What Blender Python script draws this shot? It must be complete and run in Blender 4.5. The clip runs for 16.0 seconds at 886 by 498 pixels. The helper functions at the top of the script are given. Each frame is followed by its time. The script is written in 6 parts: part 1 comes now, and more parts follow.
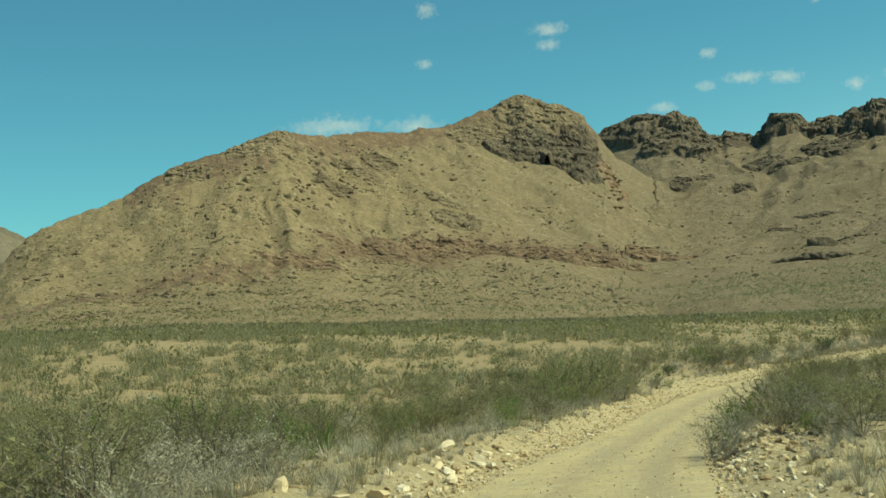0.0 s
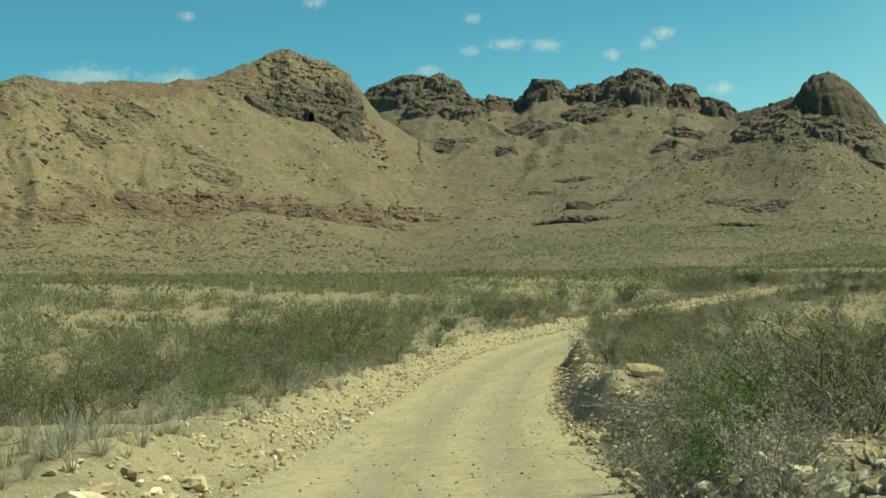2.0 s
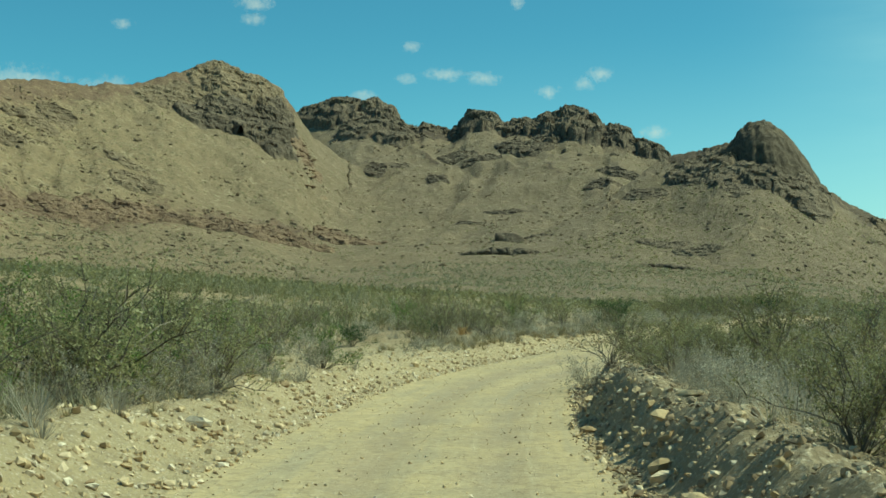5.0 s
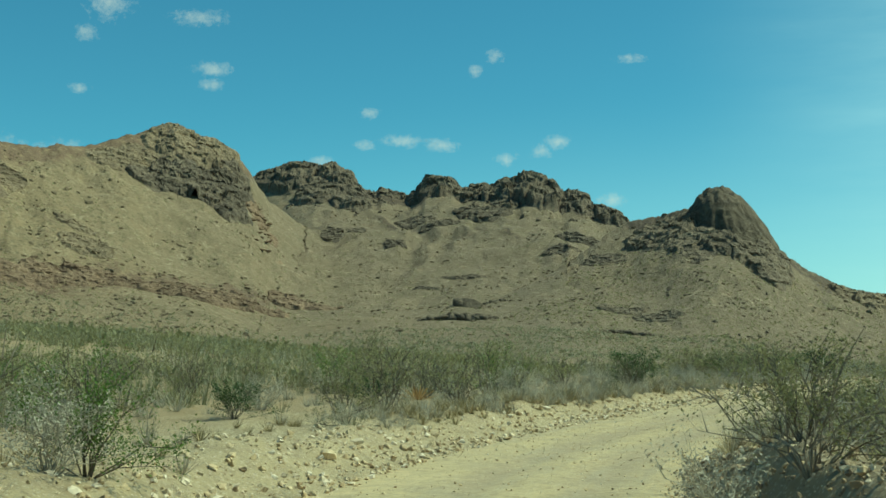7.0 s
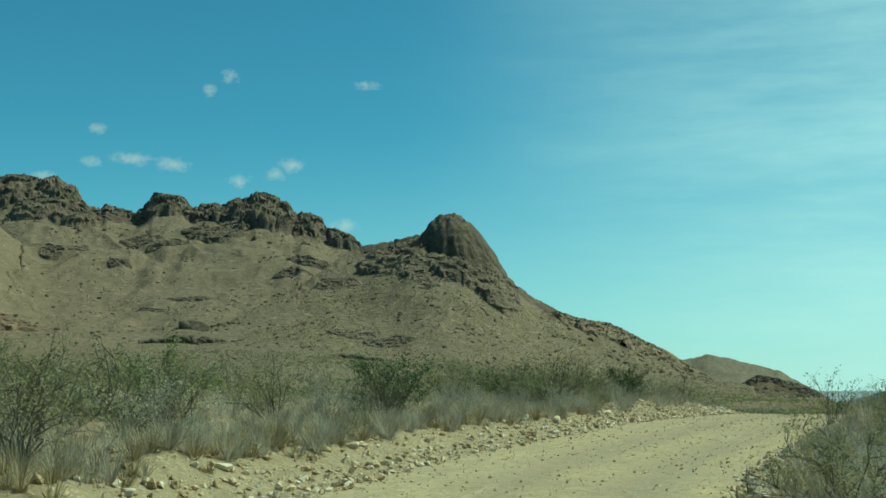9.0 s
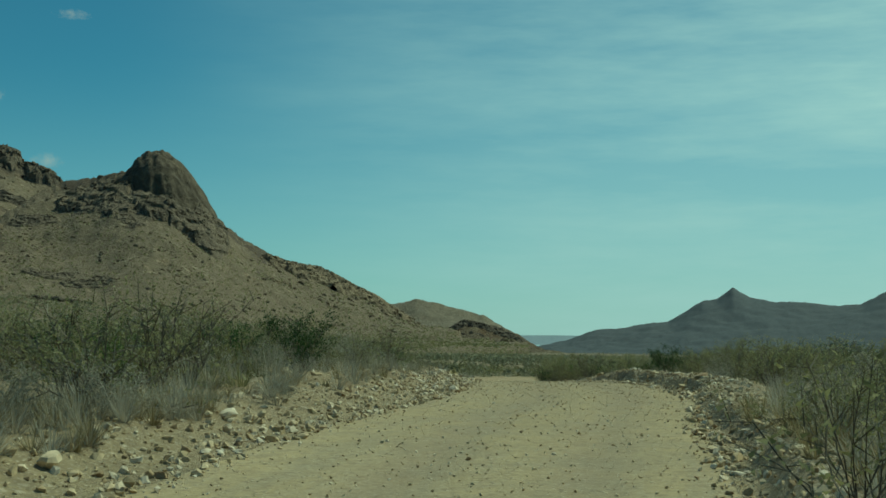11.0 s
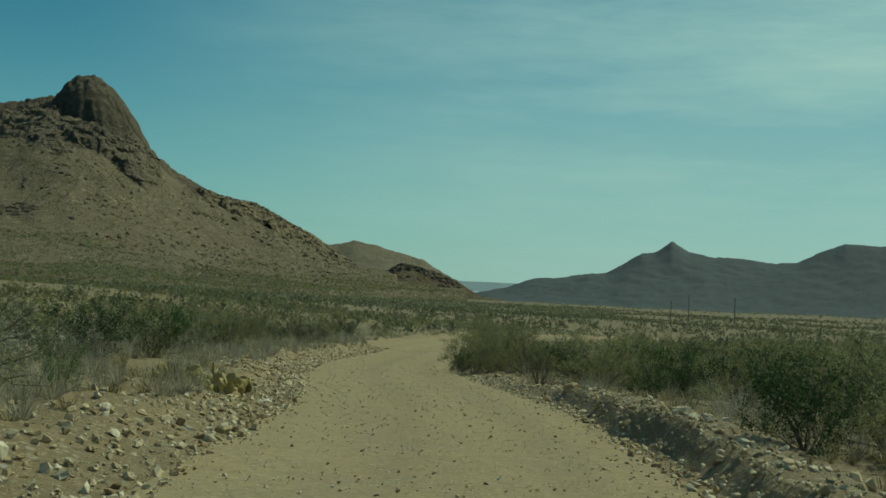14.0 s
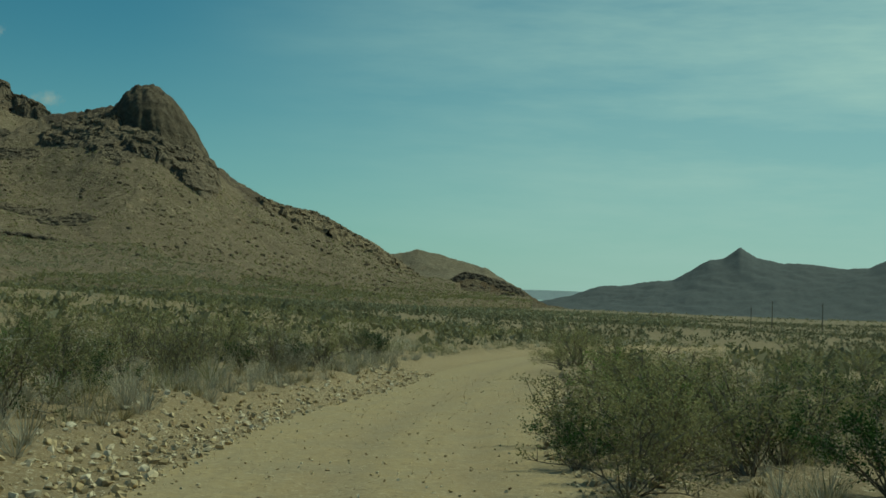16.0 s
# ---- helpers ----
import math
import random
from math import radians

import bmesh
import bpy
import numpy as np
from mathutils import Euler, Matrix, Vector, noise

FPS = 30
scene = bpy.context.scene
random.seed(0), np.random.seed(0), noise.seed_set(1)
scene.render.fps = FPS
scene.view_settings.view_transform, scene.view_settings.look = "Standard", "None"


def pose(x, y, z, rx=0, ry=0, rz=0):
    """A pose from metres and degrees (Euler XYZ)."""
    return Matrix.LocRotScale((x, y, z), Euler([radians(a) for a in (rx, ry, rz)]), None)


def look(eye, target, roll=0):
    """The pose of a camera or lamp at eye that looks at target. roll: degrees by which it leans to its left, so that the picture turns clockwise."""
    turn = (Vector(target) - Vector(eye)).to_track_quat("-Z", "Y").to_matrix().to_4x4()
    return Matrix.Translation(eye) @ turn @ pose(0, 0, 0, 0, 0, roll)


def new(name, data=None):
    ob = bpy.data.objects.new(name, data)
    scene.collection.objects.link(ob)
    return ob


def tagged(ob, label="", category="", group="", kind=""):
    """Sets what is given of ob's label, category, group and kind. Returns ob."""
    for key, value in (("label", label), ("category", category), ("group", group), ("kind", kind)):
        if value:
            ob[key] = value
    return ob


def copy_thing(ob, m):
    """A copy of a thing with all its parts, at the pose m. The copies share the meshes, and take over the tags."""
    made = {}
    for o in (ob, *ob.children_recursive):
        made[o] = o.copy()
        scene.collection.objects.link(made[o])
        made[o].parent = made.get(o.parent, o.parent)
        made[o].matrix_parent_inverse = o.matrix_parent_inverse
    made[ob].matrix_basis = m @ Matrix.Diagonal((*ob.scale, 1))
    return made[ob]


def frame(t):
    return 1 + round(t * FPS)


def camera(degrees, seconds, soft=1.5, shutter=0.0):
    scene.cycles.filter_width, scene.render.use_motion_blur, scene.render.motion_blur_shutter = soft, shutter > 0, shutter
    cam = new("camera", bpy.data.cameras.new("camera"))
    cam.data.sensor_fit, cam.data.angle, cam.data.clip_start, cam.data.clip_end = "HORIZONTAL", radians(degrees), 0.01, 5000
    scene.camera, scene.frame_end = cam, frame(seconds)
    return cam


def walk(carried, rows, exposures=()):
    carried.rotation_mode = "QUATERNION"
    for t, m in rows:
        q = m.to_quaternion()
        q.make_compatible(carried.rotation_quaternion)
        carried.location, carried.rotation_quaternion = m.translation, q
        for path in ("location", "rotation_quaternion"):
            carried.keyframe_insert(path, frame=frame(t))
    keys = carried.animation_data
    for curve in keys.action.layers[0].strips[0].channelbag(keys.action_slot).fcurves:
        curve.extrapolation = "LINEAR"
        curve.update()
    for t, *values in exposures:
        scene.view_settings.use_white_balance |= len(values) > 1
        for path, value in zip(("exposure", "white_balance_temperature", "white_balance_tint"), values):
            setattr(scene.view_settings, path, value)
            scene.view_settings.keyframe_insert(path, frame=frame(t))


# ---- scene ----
cam = camera(38.0, 16.0, soft=1.6)
# seconds, x, y, z, yaw, pitch, roll
PATH = [
    (0.0, -0.00, -0.00, 1.60, -0.00, 3.35, -4.27),
    (0.5, 0.23, 5.19, 1.34, -1.97, 1.54, -4.04),
    (1.0, 0.72, 10.33, 1.04, -5.77, 2.50, -3.44),
    (1.5, 1.43, 15.38, 0.71, -8.40, 1.15, -4.28),
    (2.0, 2.19, 20.30, 0.31, -10.39, 0.89, -3.60),
    (2.5, 3.03, 25.16, -0.08, -11.18, 0.92, -2.99),
    (3.0, 3.95, 30.14, -0.37, -12.99, 0.63, -1.82),
    (3.5, 4.86, 34.71, -0.67, -13.18, 0.99, -1.41),
    (4.0, 5.77, 39.01, -0.97, -13.37, 1.36, -1.00),
    (4.5, 6.73, 43.20, -1.26, -13.56, 1.73, -0.59),
    (5.0, 7.73, 47.38, -1.52, -13.75, 2.09, -0.17),
    (5.5, 8.82, 51.70, -1.74, -13.94, 2.46, 0.24),
    (6.0, 10.01, 56.34, -1.89, -14.77, 3.47, -0.30),
    (6.5, 11.23, 61.11, -2.02, -15.58, 2.80, -0.29),
    (7.0, 12.49, 65.67, -2.16, -15.65, 5.07, -0.09),
    (7.5, 13.84, 70.06, -2.24, -18.38, 5.10, -1.25),
    (8.0, 15.35, 74.15, -2.30, -21.57, 4.81, -3.26),
    (8.5, 17.11, 78.08, -2.34, -22.98, 5.50, -1.08),
    (9.0, 19.18, 82.10, -2.37, -27.59, 6.19, 0.09),
    (9.5, 21.54, 85.90, -2.39, -32.50, 4.62, -1.84),
    (10.0, 24.16, 89.59, -2.33, -37.27, 4.40, -1.48),
    (10.5, 27.14, 93.00, -2.15, -38.81, 4.07, -0.58),
    (11.0, 30.39, 96.23, -1.95, -40.36, 3.73, 0.31),
    (11.5, 33.82, 99.37, -1.76, -41.90, 3.40, 1.21),
    (12.0, 37.37, 102.55, -1.63, -43.44, 3.07, 2.10),
    (12.5, 40.99, 105.90, -1.57, -44.99, 2.74, 3.00),
    (13.0, 44.62, 109.56, -1.57, -43.75, 1.35, 1.70),
    (13.5, 48.35, 113.37, -1.59, -42.83, 2.24, 2.85),
    (14.0, 52.04, 117.17, -1.64, -43.04, 1.30, 2.47),
    (14.5, 55.84, 121.14, -1.76, -42.40, 0.89, 2.59),
    (15.0, 59.66, 125.22, -1.88, -41.60, 0.33, 0.78),
    (15.5, 65.30, 131.55, -2.19, -41.20, 0.80, 0.25),
    (16.0, 69.90, 136.60, -2.45, -40.20, 1.60, 2.00),
]
EXPOSURES = [
    (0.0, 0.10, 7500, -21), (3.0, 0.10, 6950, -25), (5.5, 0.06, 6500, -28), (7.5, 0.02, 6350, -30), (9.0, -0.12, 6250, -32), (10.0, -0.42, 6200, -32), (12.2, -0.90, 6450, -29), (16.0, -0.88, 6850, -27),
]
walk(cam, [(t, pose(x, y, z, 90 + p, 0, w) @ pose(0, 0, 0, 0, 0, r)) for t, x, y, z, w, p, r in PATH], EXPOSURES)

# ---- daylight ----
SUN_AZ, SUN_EL = 100.0, 52.0          # clockwise from +y, above the horizon
world = bpy.data.worlds.new("sky")
scene.world = world
world.use_nodes = True
wn, wl = world.node_tree.nodes, world.node_tree.links
wn.clear()
sky = wn.new("ShaderNodeTexSky")
sky.sky_type, sky.sun_disc = "NISHITA", False
sky.sun_elevation, sky.sun_rotation = radians(SUN_EL), radians(SUN_AZ)
sky.air_density, sky.dust_density, sky.ozone_density, sky.altitude = 1.0, 0.5, 2.0, 1400
w_co = wn.new("ShaderNodeTexCoord")
w_map = wn.new("ShaderNodeMapping")
w_map.inputs["Scale"].default_value = (1.5, 1.5, 9.0)
w_noise = wn.new("ShaderNodeTexNoise")
w_noise.inputs["Scale"].default_value, w_noise.inputs["Detail"].default_value = 1.7, 6
w_noise.inputs["Roughness"].default_value = 0.62
w_ramp = wn.new("ShaderNodeValToRGB")
w_ramp.color_ramp.elements[0].position, w_ramp.color_ramp.elements[1].position = 0.36, 0.74
w_ramp.color_ramp.elements[0].color = (0.34, 0.34, 0.34, 1)
w_side = wn.new("ShaderNodeVectorMath")
w_side.operation = "DOT_PRODUCT"
w_side.inputs[1].default_value = (0.94, 0.26, 0.2)
w_rise = wn.new("ShaderNodeMapRange")
w_rise.inputs["From Min"].default_value, w_rise.inputs["From Max"].default_value = 0.64, 1.0
w_rise.interpolation_type = "SMOOTHERSTEP"
w_mul = wn.new("ShaderNodeMath")
w_mul.operation = "MULTIPLY"
w_half = wn.new("ShaderNodeMath")
w_half.operation = "MULTIPLY"
w_half.inputs[1].default_value = 0.95
w_mix = wn.new("ShaderNodeMix")
w_mix.data_type = "RGBA"
w_mix.inputs["B"].default_value = (8.7, 11.0, 11.6, 1)     # thin high cloud in the sun's half of the sky
w_bg = wn.new("ShaderNodeBackground")
w_bg.inputs["Strength"].default_value = 0.095
w_out = wn.new("ShaderNodeOutputWorld")
wl.new(w_co.outputs["Generated"], w_map.inputs["Vector"])
wl.new(w_map.outputs["Vector"], w_noise.inputs["Vector"])
wl.new(w_noise.outputs["Fac"], w_ramp.inputs["Fac"])
wl.new(w_co.outputs["Generated"], w_side.inputs[0])
wl.new(w_side.outputs["Value"], w_rise.inputs["Value"])
wl.new(w_rise.outputs["Result"], w_mul.inputs[0])
wl.new(w_ramp.outputs["Color"], w_mul.inputs[1])
wl.new(w_mul.outputs["Value"], w_half.inputs[0])
wl.new(w_half.outputs["Value"], w_mix.inputs["Factor"])
w_tone = wn.new("ShaderNodeMix")
w_tone.data_type, w_tone.blend_type = "RGBA", "MULTIPLY"
w_tone.inputs["Factor"].default_value = 1.0
w_tone.inputs["B"].default_value = (0.57, 1.05, 1.13, 1)      # clear dry air
wl.new(sky.outputs["Color"], w_tone.inputs["A"])
wl.new(w_tone.outputs["Result"], w_mix.inputs["A"])
w_cut = wn.new("ShaderNodeSeparateXYZ")
wl.new(w_co.outputs["Generated"], w_cut.inputs[0])
w_low = wn.new("ShaderNodeMapRange")
w_low.interpolation_type = "SMOOTHSTEP"
for key, value in (("From Min", -0.02), ("From Max", 0.21), ("To Min", 0.62), ("To Max", 0.0)):
    w_low.inputs[key].default_value = value
wl.new(w_cut.outputs["Z"], w_low.inputs["Value"])
w_near = wn.new("ShaderNodeMapRange")
w_near.inputs["From Min"].default_value, w_near.inputs["From Max"].default_value = 0.35, 0.85
wl.new(w_side.outputs["Value"], w_near.inputs["Value"])
w_veil = wn.new("ShaderNodeMath")
w_veil.operation = "MULTIPLY"
wl.new(w_low.outputs["Result"], w_veil.inputs[0])
wl.new(w_near.outputs["Result"], w_veil.inputs[1])
w_haze = wn.new("ShaderNodeMix")
w_haze.data_type = "RGBA"
w_haze.inputs["B"].default_value = (6.9, 8.7, 9.8, 1)     # dust haze along the valley
wl.new(w_veil.outputs["Value"], w_haze.inputs["Factor"])
wl.new(w_mix.outputs["Result"], w_haze.inputs["A"])
wl.new(w_haze.outputs["Result"], w_bg.inputs["Color"])
wl.new(w_bg.outputs["Background"], w_out.inputs["Surface"])

sun_data = bpy.data.lights.new("sun", "SUN")
sun_data.energy, sun_data.angle, sun_data.color = 4.4, radians(0.53), (1.0, 0.93, 0.80)
sun = new("sun", sun_data)
sa, se = radians(SUN_AZ), radians(SUN_EL)
sun.matrix_world = look((60 * math.sin(sa) * math.cos(se), 60 * math.cos(sa) * math.cos(se), 60 * math.sin(se)), (0, 0, 0))


# ---- materials ----
def material(name, rough=0.9):
    m = bpy.data.materials.new(name)
    m.use_nodes = True
    n, l = m.node_tree.nodes, m.node_tree.links
    b = n["Principled BSDF"]
    b.inputs["Roughness"].default_value = rough
    b.inputs["Specular IOR Level"].default_value = 0.25
    return m, n, l, b


def noise_node(n, l, co, scale, detail=4, rough=0.6, dist=0.0):
    t = n.new("ShaderNodeTexNoise")
    t.inputs["Scale"].default_value, t.inputs["Detail"].default_value = scale, detail
    t.inputs["Roughness"].default_value, t.inputs["Distortion"].default_value = rough, dist
    l.new(co, t.inputs["Vector"])
    return t.outputs["Fac"]


def dots_node(n, l, co, scale, jitter=1.0):
    t = n.new("ShaderNodeTexVoronoi")
    t.inputs["Scale"].default_value, t.inputs["Randomness"].default_value = scale, jitter
    l.new(co, t.inputs["Vector"])
    return t.outputs["Distance"], t.outputs["Color"]


def ramp_node(n, l, fac, stops):
    r = n.new("ShaderNodeValToRGB")
    e = r.color_ramp.elements
    while len(e) < len(stops):
        e.new(0.5)
    for k, (p, c) in zip(e, stops):
        k.position = p
        k.color = (*c, 1) if len(c) == 3 else c
    l.new(fac, r.inputs["Fac"])
    return r.outputs["Color"]


def step_node(n, l, v, lo, hi, a=0.0, b=1.0):
    r = n.new("ShaderNodeMapRange")
    for k, x in (("From Min", lo), ("From Max", hi), ("To Min", a), ("To Max", b)):
        r.inputs[k].default_value = x
    l.new(v, r.inputs["Value"])
    return r.outputs["Result"]


def mix_node(n, l, fac, a, b, how="MIX"):
    m = n.new("ShaderNodeMix")
    m.data_type, m.blend_type = "RGBA", how
    for k, v in (("Factor", fac), ("A", a), ("B", b)):
        if isinstance(v, (int, float)):
            m.inputs[k].default_value = v
        elif isinstance(v, tuple):
            m.inputs[k].default_value = (*v, 1)
        else:
            l.new(v, m.inputs[k])
    return m.outputs["Result"]


def math_node(n, l, op, a, b):
    m = n.new("ShaderNodeMath")
    m.operation = op
    for k, v in enumerate((a, b)):
        if isinstance(v, (int, float)):
            m.inputs[k].default_value = v
        else:
            l.new(v, m.inputs[k])
    return m.outputs["Value"]


def bump_node(n, l, b, height, strength, distance):
    k = n.new("ShaderNodeBump")
    k.inputs["Strength"].default_value, k.inputs["Distance"].default_value = strength, distance
    l.new(height, k.inputs["Height"])
    l.new(k.outputs["Normal"], b.inputs["Normal"])


def place_node(n):
    return n.new("ShaderNodeNewGeometry").outputs["Position"]


def attr_node(n, name):
    a = n.new("ShaderNodeAttribute")
    a.attribute_name = name
    return a.outputs["Fac"]


SOIL_A, SOIL_B, SOIL_C = (0.36, 0.265, 0.15), (0.255, 0.185, 0.105), (0.46, 0.355, 0.22)


def slope_material(name, soil1, soil2, scrub, rock1, rock2, scrub_amount, dot, shift=None, relief=3.2, patchy=True):
    """Dry hillside: soil with dots of scrub, and bare rock where the rock value is high."""
    m, n, l, b = material(name, 0.95)
    co = place_node(n)
    soil = mix_node(n, l, noise_node(n, l, co, 0.012, 5), soil1, soil2)
    if shift:
        # the slope colour turns from tan to dull brown across the range
        cut = n.new("ShaderNodeSeparateXYZ")
        l.new(co, cut.inputs[0])
        along = math_node(n, l, "ADD", cut.outputs["X"], math_node(n, l, "MULTIPLY", noise_node(n, l, co, 0.006, 4), 300.0))
        soil = mix_node(n, l, step_node(n, l, along, 80, 480), soil, shift)
    soil = mix_node(n, l, step_node(n, l, noise_node(n, l, co, 0.16, 6, 0.7), 0.35, 0.75, 0.0, 0.7), soil, tuple(0.7 * c for c in soil2))
    soil = mix_node(n, l, step_node(n, l, noise_node(n, l, co, 0.035, 7, 0.7, 0.5), 0.45, 0.68, 0.0, 0.45), soil, tuple(0.62 * c for c in soil2))
    if patchy:
        soil = mix_node(n, l, step_node(n, l, noise_node(n, l, co, 0.055, 6, 0.75), 0.58, 0.72, 0.0, 0.45), soil, (0.33, 0.20, 0.115))
        soil = mix_node(n, l, step_node(n, l, noise_node(n, l, co, 0.11, 7, 0.75, 0.8), 0.54, 0.70, 0.0, 0.6), soil, (0.52, 0.43, 0.29))
    d1, c1 = dots_node(n, l, co, dot)
    d2, c2 = dots_node(n, l, co, dot * 1.9)
    cover = noise_node(n, l, co, 0.02, 4)
    rim = step_node(n, l, cover, 0.3, 0.7, 0.10, 0.10 + scrub_amount)
    on1 = math_node(n, l, "LESS_THAN", d1, rim)
    on2 = math_node(n, l, "LESS_THAN", d2, rim)
    shrubs = math_node(n, l, "MAXIMUM", on1, on2)
    col = mix_node(n, l, math_node(n, l, "MULTIPLY", shrubs, 0.85), soil, scrub)
    rk = attr_node(n, "rock")
    edge = math_node(n, l, "ADD", rk, math_node(n, l, "MULTIPLY", math_node(n, l, "SUBTRACT", noise_node(n, l, co, 0.09, 7, 0.7), 0.5), 1.3))
    rocky = step_node(n, l, edge, 0.45, 0.62)
    rock = mix_node(n, l, step_node(n, l, noise_node(n, l, co, 0.25, 8, 0.75, 1.0), 0.3, 0.7), rock1, rock2)
    rock = mix_node(n, l, step_node(n, l, noise_node(n, l, co, 0.12, 6, 0.7), 0.52, 0.62, 0.0, 0.7), rock, soil1)
    if shift:
        rock = mix_node(n, l, step_node(n, l, along, 250, 560, 0.0, 0.75), rock, (0.085, 0.066, 0.05))
    col = mix_node(n, l, rocky, col, rock)
    l.new(col, b.inputs["Base Color"])
    h = math_node(n, l, "ADD", noise_node(n, l, co, 0.3, 8, 0.75), math_node(n, l, "MULTIPLY", shrubs, 0.35))
    h = math_node(n, l, "ADD", h, math_node(n, l, "MULTIPLY", noise_node(n, l, co, 0.07, 6, 0.7, 0.6), 1.6))
    bump_node(n, l, b, h, 1.0, relief)
    return m


def rock_material(name, c1, c2, c3, scale):
    m, n, l, b = material(name, 0.9)
    co = place_node(n)
    f = noise_node(n, l, co, 0.35 * scale, 8, 0.72, 0.6)
    col = ramp_node(n, l, f, [(0.28, c1), (0.5, c2), (0.74, c3)])
    crack, _ = dots_node(n, l, co, 0.5 * scale)
    col = mix_node(n, l, step_node(n, l, noise_node(n, l, co, 0.06 * scale, 4), 0.4, 0.7, 0.0, 0.55), col, tuple(0.6 * c for c in c1))
    l.new(col, b.inputs["Base Color"])
    bump_node(n, l, b, math_node(n, l, "ADD", f, math_node(n, l, "MULTIPLY", crack, 0.4)), 0.9, 0.9 / scale)
    return m


def ground_material():
    m, n, l, b = material("desert_soil", 0.95)
    co = place_node(n)
    col = mix_node(n, l, noise_node(n, l, co, 0.05, 5), SOIL_A, SOIL_B)
    col = mix_node(n, l, step_node(n, l, noise_node(n, l, co, 0.7, 6, 0.7), 0.45, 0.7, 0, 0.7), col, SOIL_C)
    d, c = dots_node(n, l, co, 5.0)
    col = mix_node(n, l, step_node(n, l, d, 0.12, 0.22, 0.75, 0.0), col, mix_node(n, l, c, (0.210, 0.145, 0.088), (0.652, 0.504, 0.350)))
    far = n.new("ShaderNodeVectorMath")
    far.operation = "DISTANCE"
    far.inputs[1].default_value = (30, 80, 0)
    l.new(co, far.inputs[0])
    d3, _ = dots_node(n, l, co, 0.45)
    cover = math_node(n, l, "MULTIPLY", step_node(n, l, far.outputs["Value"], 60, 420, 0.08, 0.86), step_node(n, l, d3, 0.3, 0.75, 1.0, 0.4))
    col = mix_node(n, l, cover, col, (0.125, 0.110, 0.068))      # scrub closes up across the flat
    col = mix_node(n, l, step_node(n, l, far.outputs["Value"], 90, 420, 0.0, 0.75), col, (0.235, 0.182, 0.118))
    litter = step_node(n, l, noise_node(n, l, co, 0.35, 6, 0.7), 0.48, 0.66, 0, 0.6)
    col = mix_node(n, l, litter, col, (0.23, 0.18, 0.11))
    l.new(col, b.inputs["Base Color"])
    bump_node(n, l, b, noise_node(n, l, co, 3.0, 8, 0.7), 0.8, 0.12)
    return m


def road_material():
    m, n, l, b = material("packed_gravel", 0.93)
    co = place_node(n)
    worn = attr_node(n, "worn")
    col = mix_node(n, l, noise_node(n, l, co, 0.25, 5), (0.49, 0.37, 0.195), (0.58, 0.455, 0.255))
    col = mix_node(n, l, math_node(n, l, "MULTIPLY", worn, step_node(n, l, noise_node(n, l, co, 0.5, 5, 0.7), 0.25, 0.5)), col, (0.379, 0.291, 0.180))
    lane = n.new("ShaderNodeCombineXYZ")
    l.new(math_node(n, l, "MULTIPLY", attr_node(n, "along"), 0.09), lane.inputs[0])
    l.new(math_node(n, l, "MULTIPLY", attr_node(n, "across"), 1.6), lane.inputs[1])
    streak = noise_node(n, l, lane.outputs[0], 1.0, 5, 0.65)
    col = mix_node(n, l, step_node(n, l, streak, 0.5, 0.72, 0.0, 0.7), col, (0.344, 0.303, 0.223))
    col = mix_node(n, l, step_node(n, l, streak, 0.42, 0.28, 0.0, 0.6), col, (0.632, 0.525, 0.342))
    on = step_node(n, l, attr_node(n, "along"), 150, 205, 0.0, 0.62)
    col = mix_node(n, l, on, col, (0.31, 0.218, 0.115))      # darker, browner gravel colour further on
    d, c = dots_node(n, l, co, 12.0)
    grey = mix_node(n, l, c, (0.14, 0.105, 0.075), (0.74, 0.61, 0.46))
    some = step_node(n, l, noise_node(n, l, co, 1.3, 5, 0.75), 0.36, 0.62)
    col = mix_node(n, l, math_node(n, l, "MULTIPLY", step_node(n, l, d, 0.16, 0.3, 0.9, 0.0), some), col, grey)
    patch = step_node(n, l, noise_node(n, l, co, 0.9, 6, 0.7, 0.8), 0.42, 0.62)
    col = mix_node(n, l, math_node(n, l, "MULTIPLY", patch, 0.4), col, (0.30, 0.25, 0.175))      # loose grey gravel
    col = mix_node(n, l, step_node(n, l, noise_node(n, l, co, 7.0, 8, 0.75), 0.5, 0.66, 0.0, 0.55), col, (0.21, 0.155, 0.095))
    col = mix_node(n, l, step_node(n, l, noise_node(n, l, co, 10.0, 8, 0.75, 0.4), 0.54, 0.7, 0.0, 0.6), col, (0.66, 0.55, 0.38))
    d2, c2 = dots_node(n, l, co, 30.0)
    col = mix_node(n, l, step_node(n, l, d2, 0.1, 0.4, 0.8, 0.0), col, mix_node(n, l, c2, (0.12, 0.09, 0.06), (0.631, 0.504, 0.370)))
    col = mix_node(n, l, step_node(n, l, noise_node(n, l, co, 3.5, 8, 0.8), 0.5, 0.68, 0.0, 0.45), col, (0.27, 0.20, 0.12))
    l.new(col, b.inputs["Base Color"])
    h = math_node(n, l, "ADD", noise_node(n, l, co, 6.0, 8, 0.7), math_node(n, l, "MULTIPLY", step_node(n, l, d, 0.0, 0.3, 1.0, 0.0), some))
    bump_node(n, l, b, h, 0.8, 0.03)
    return m


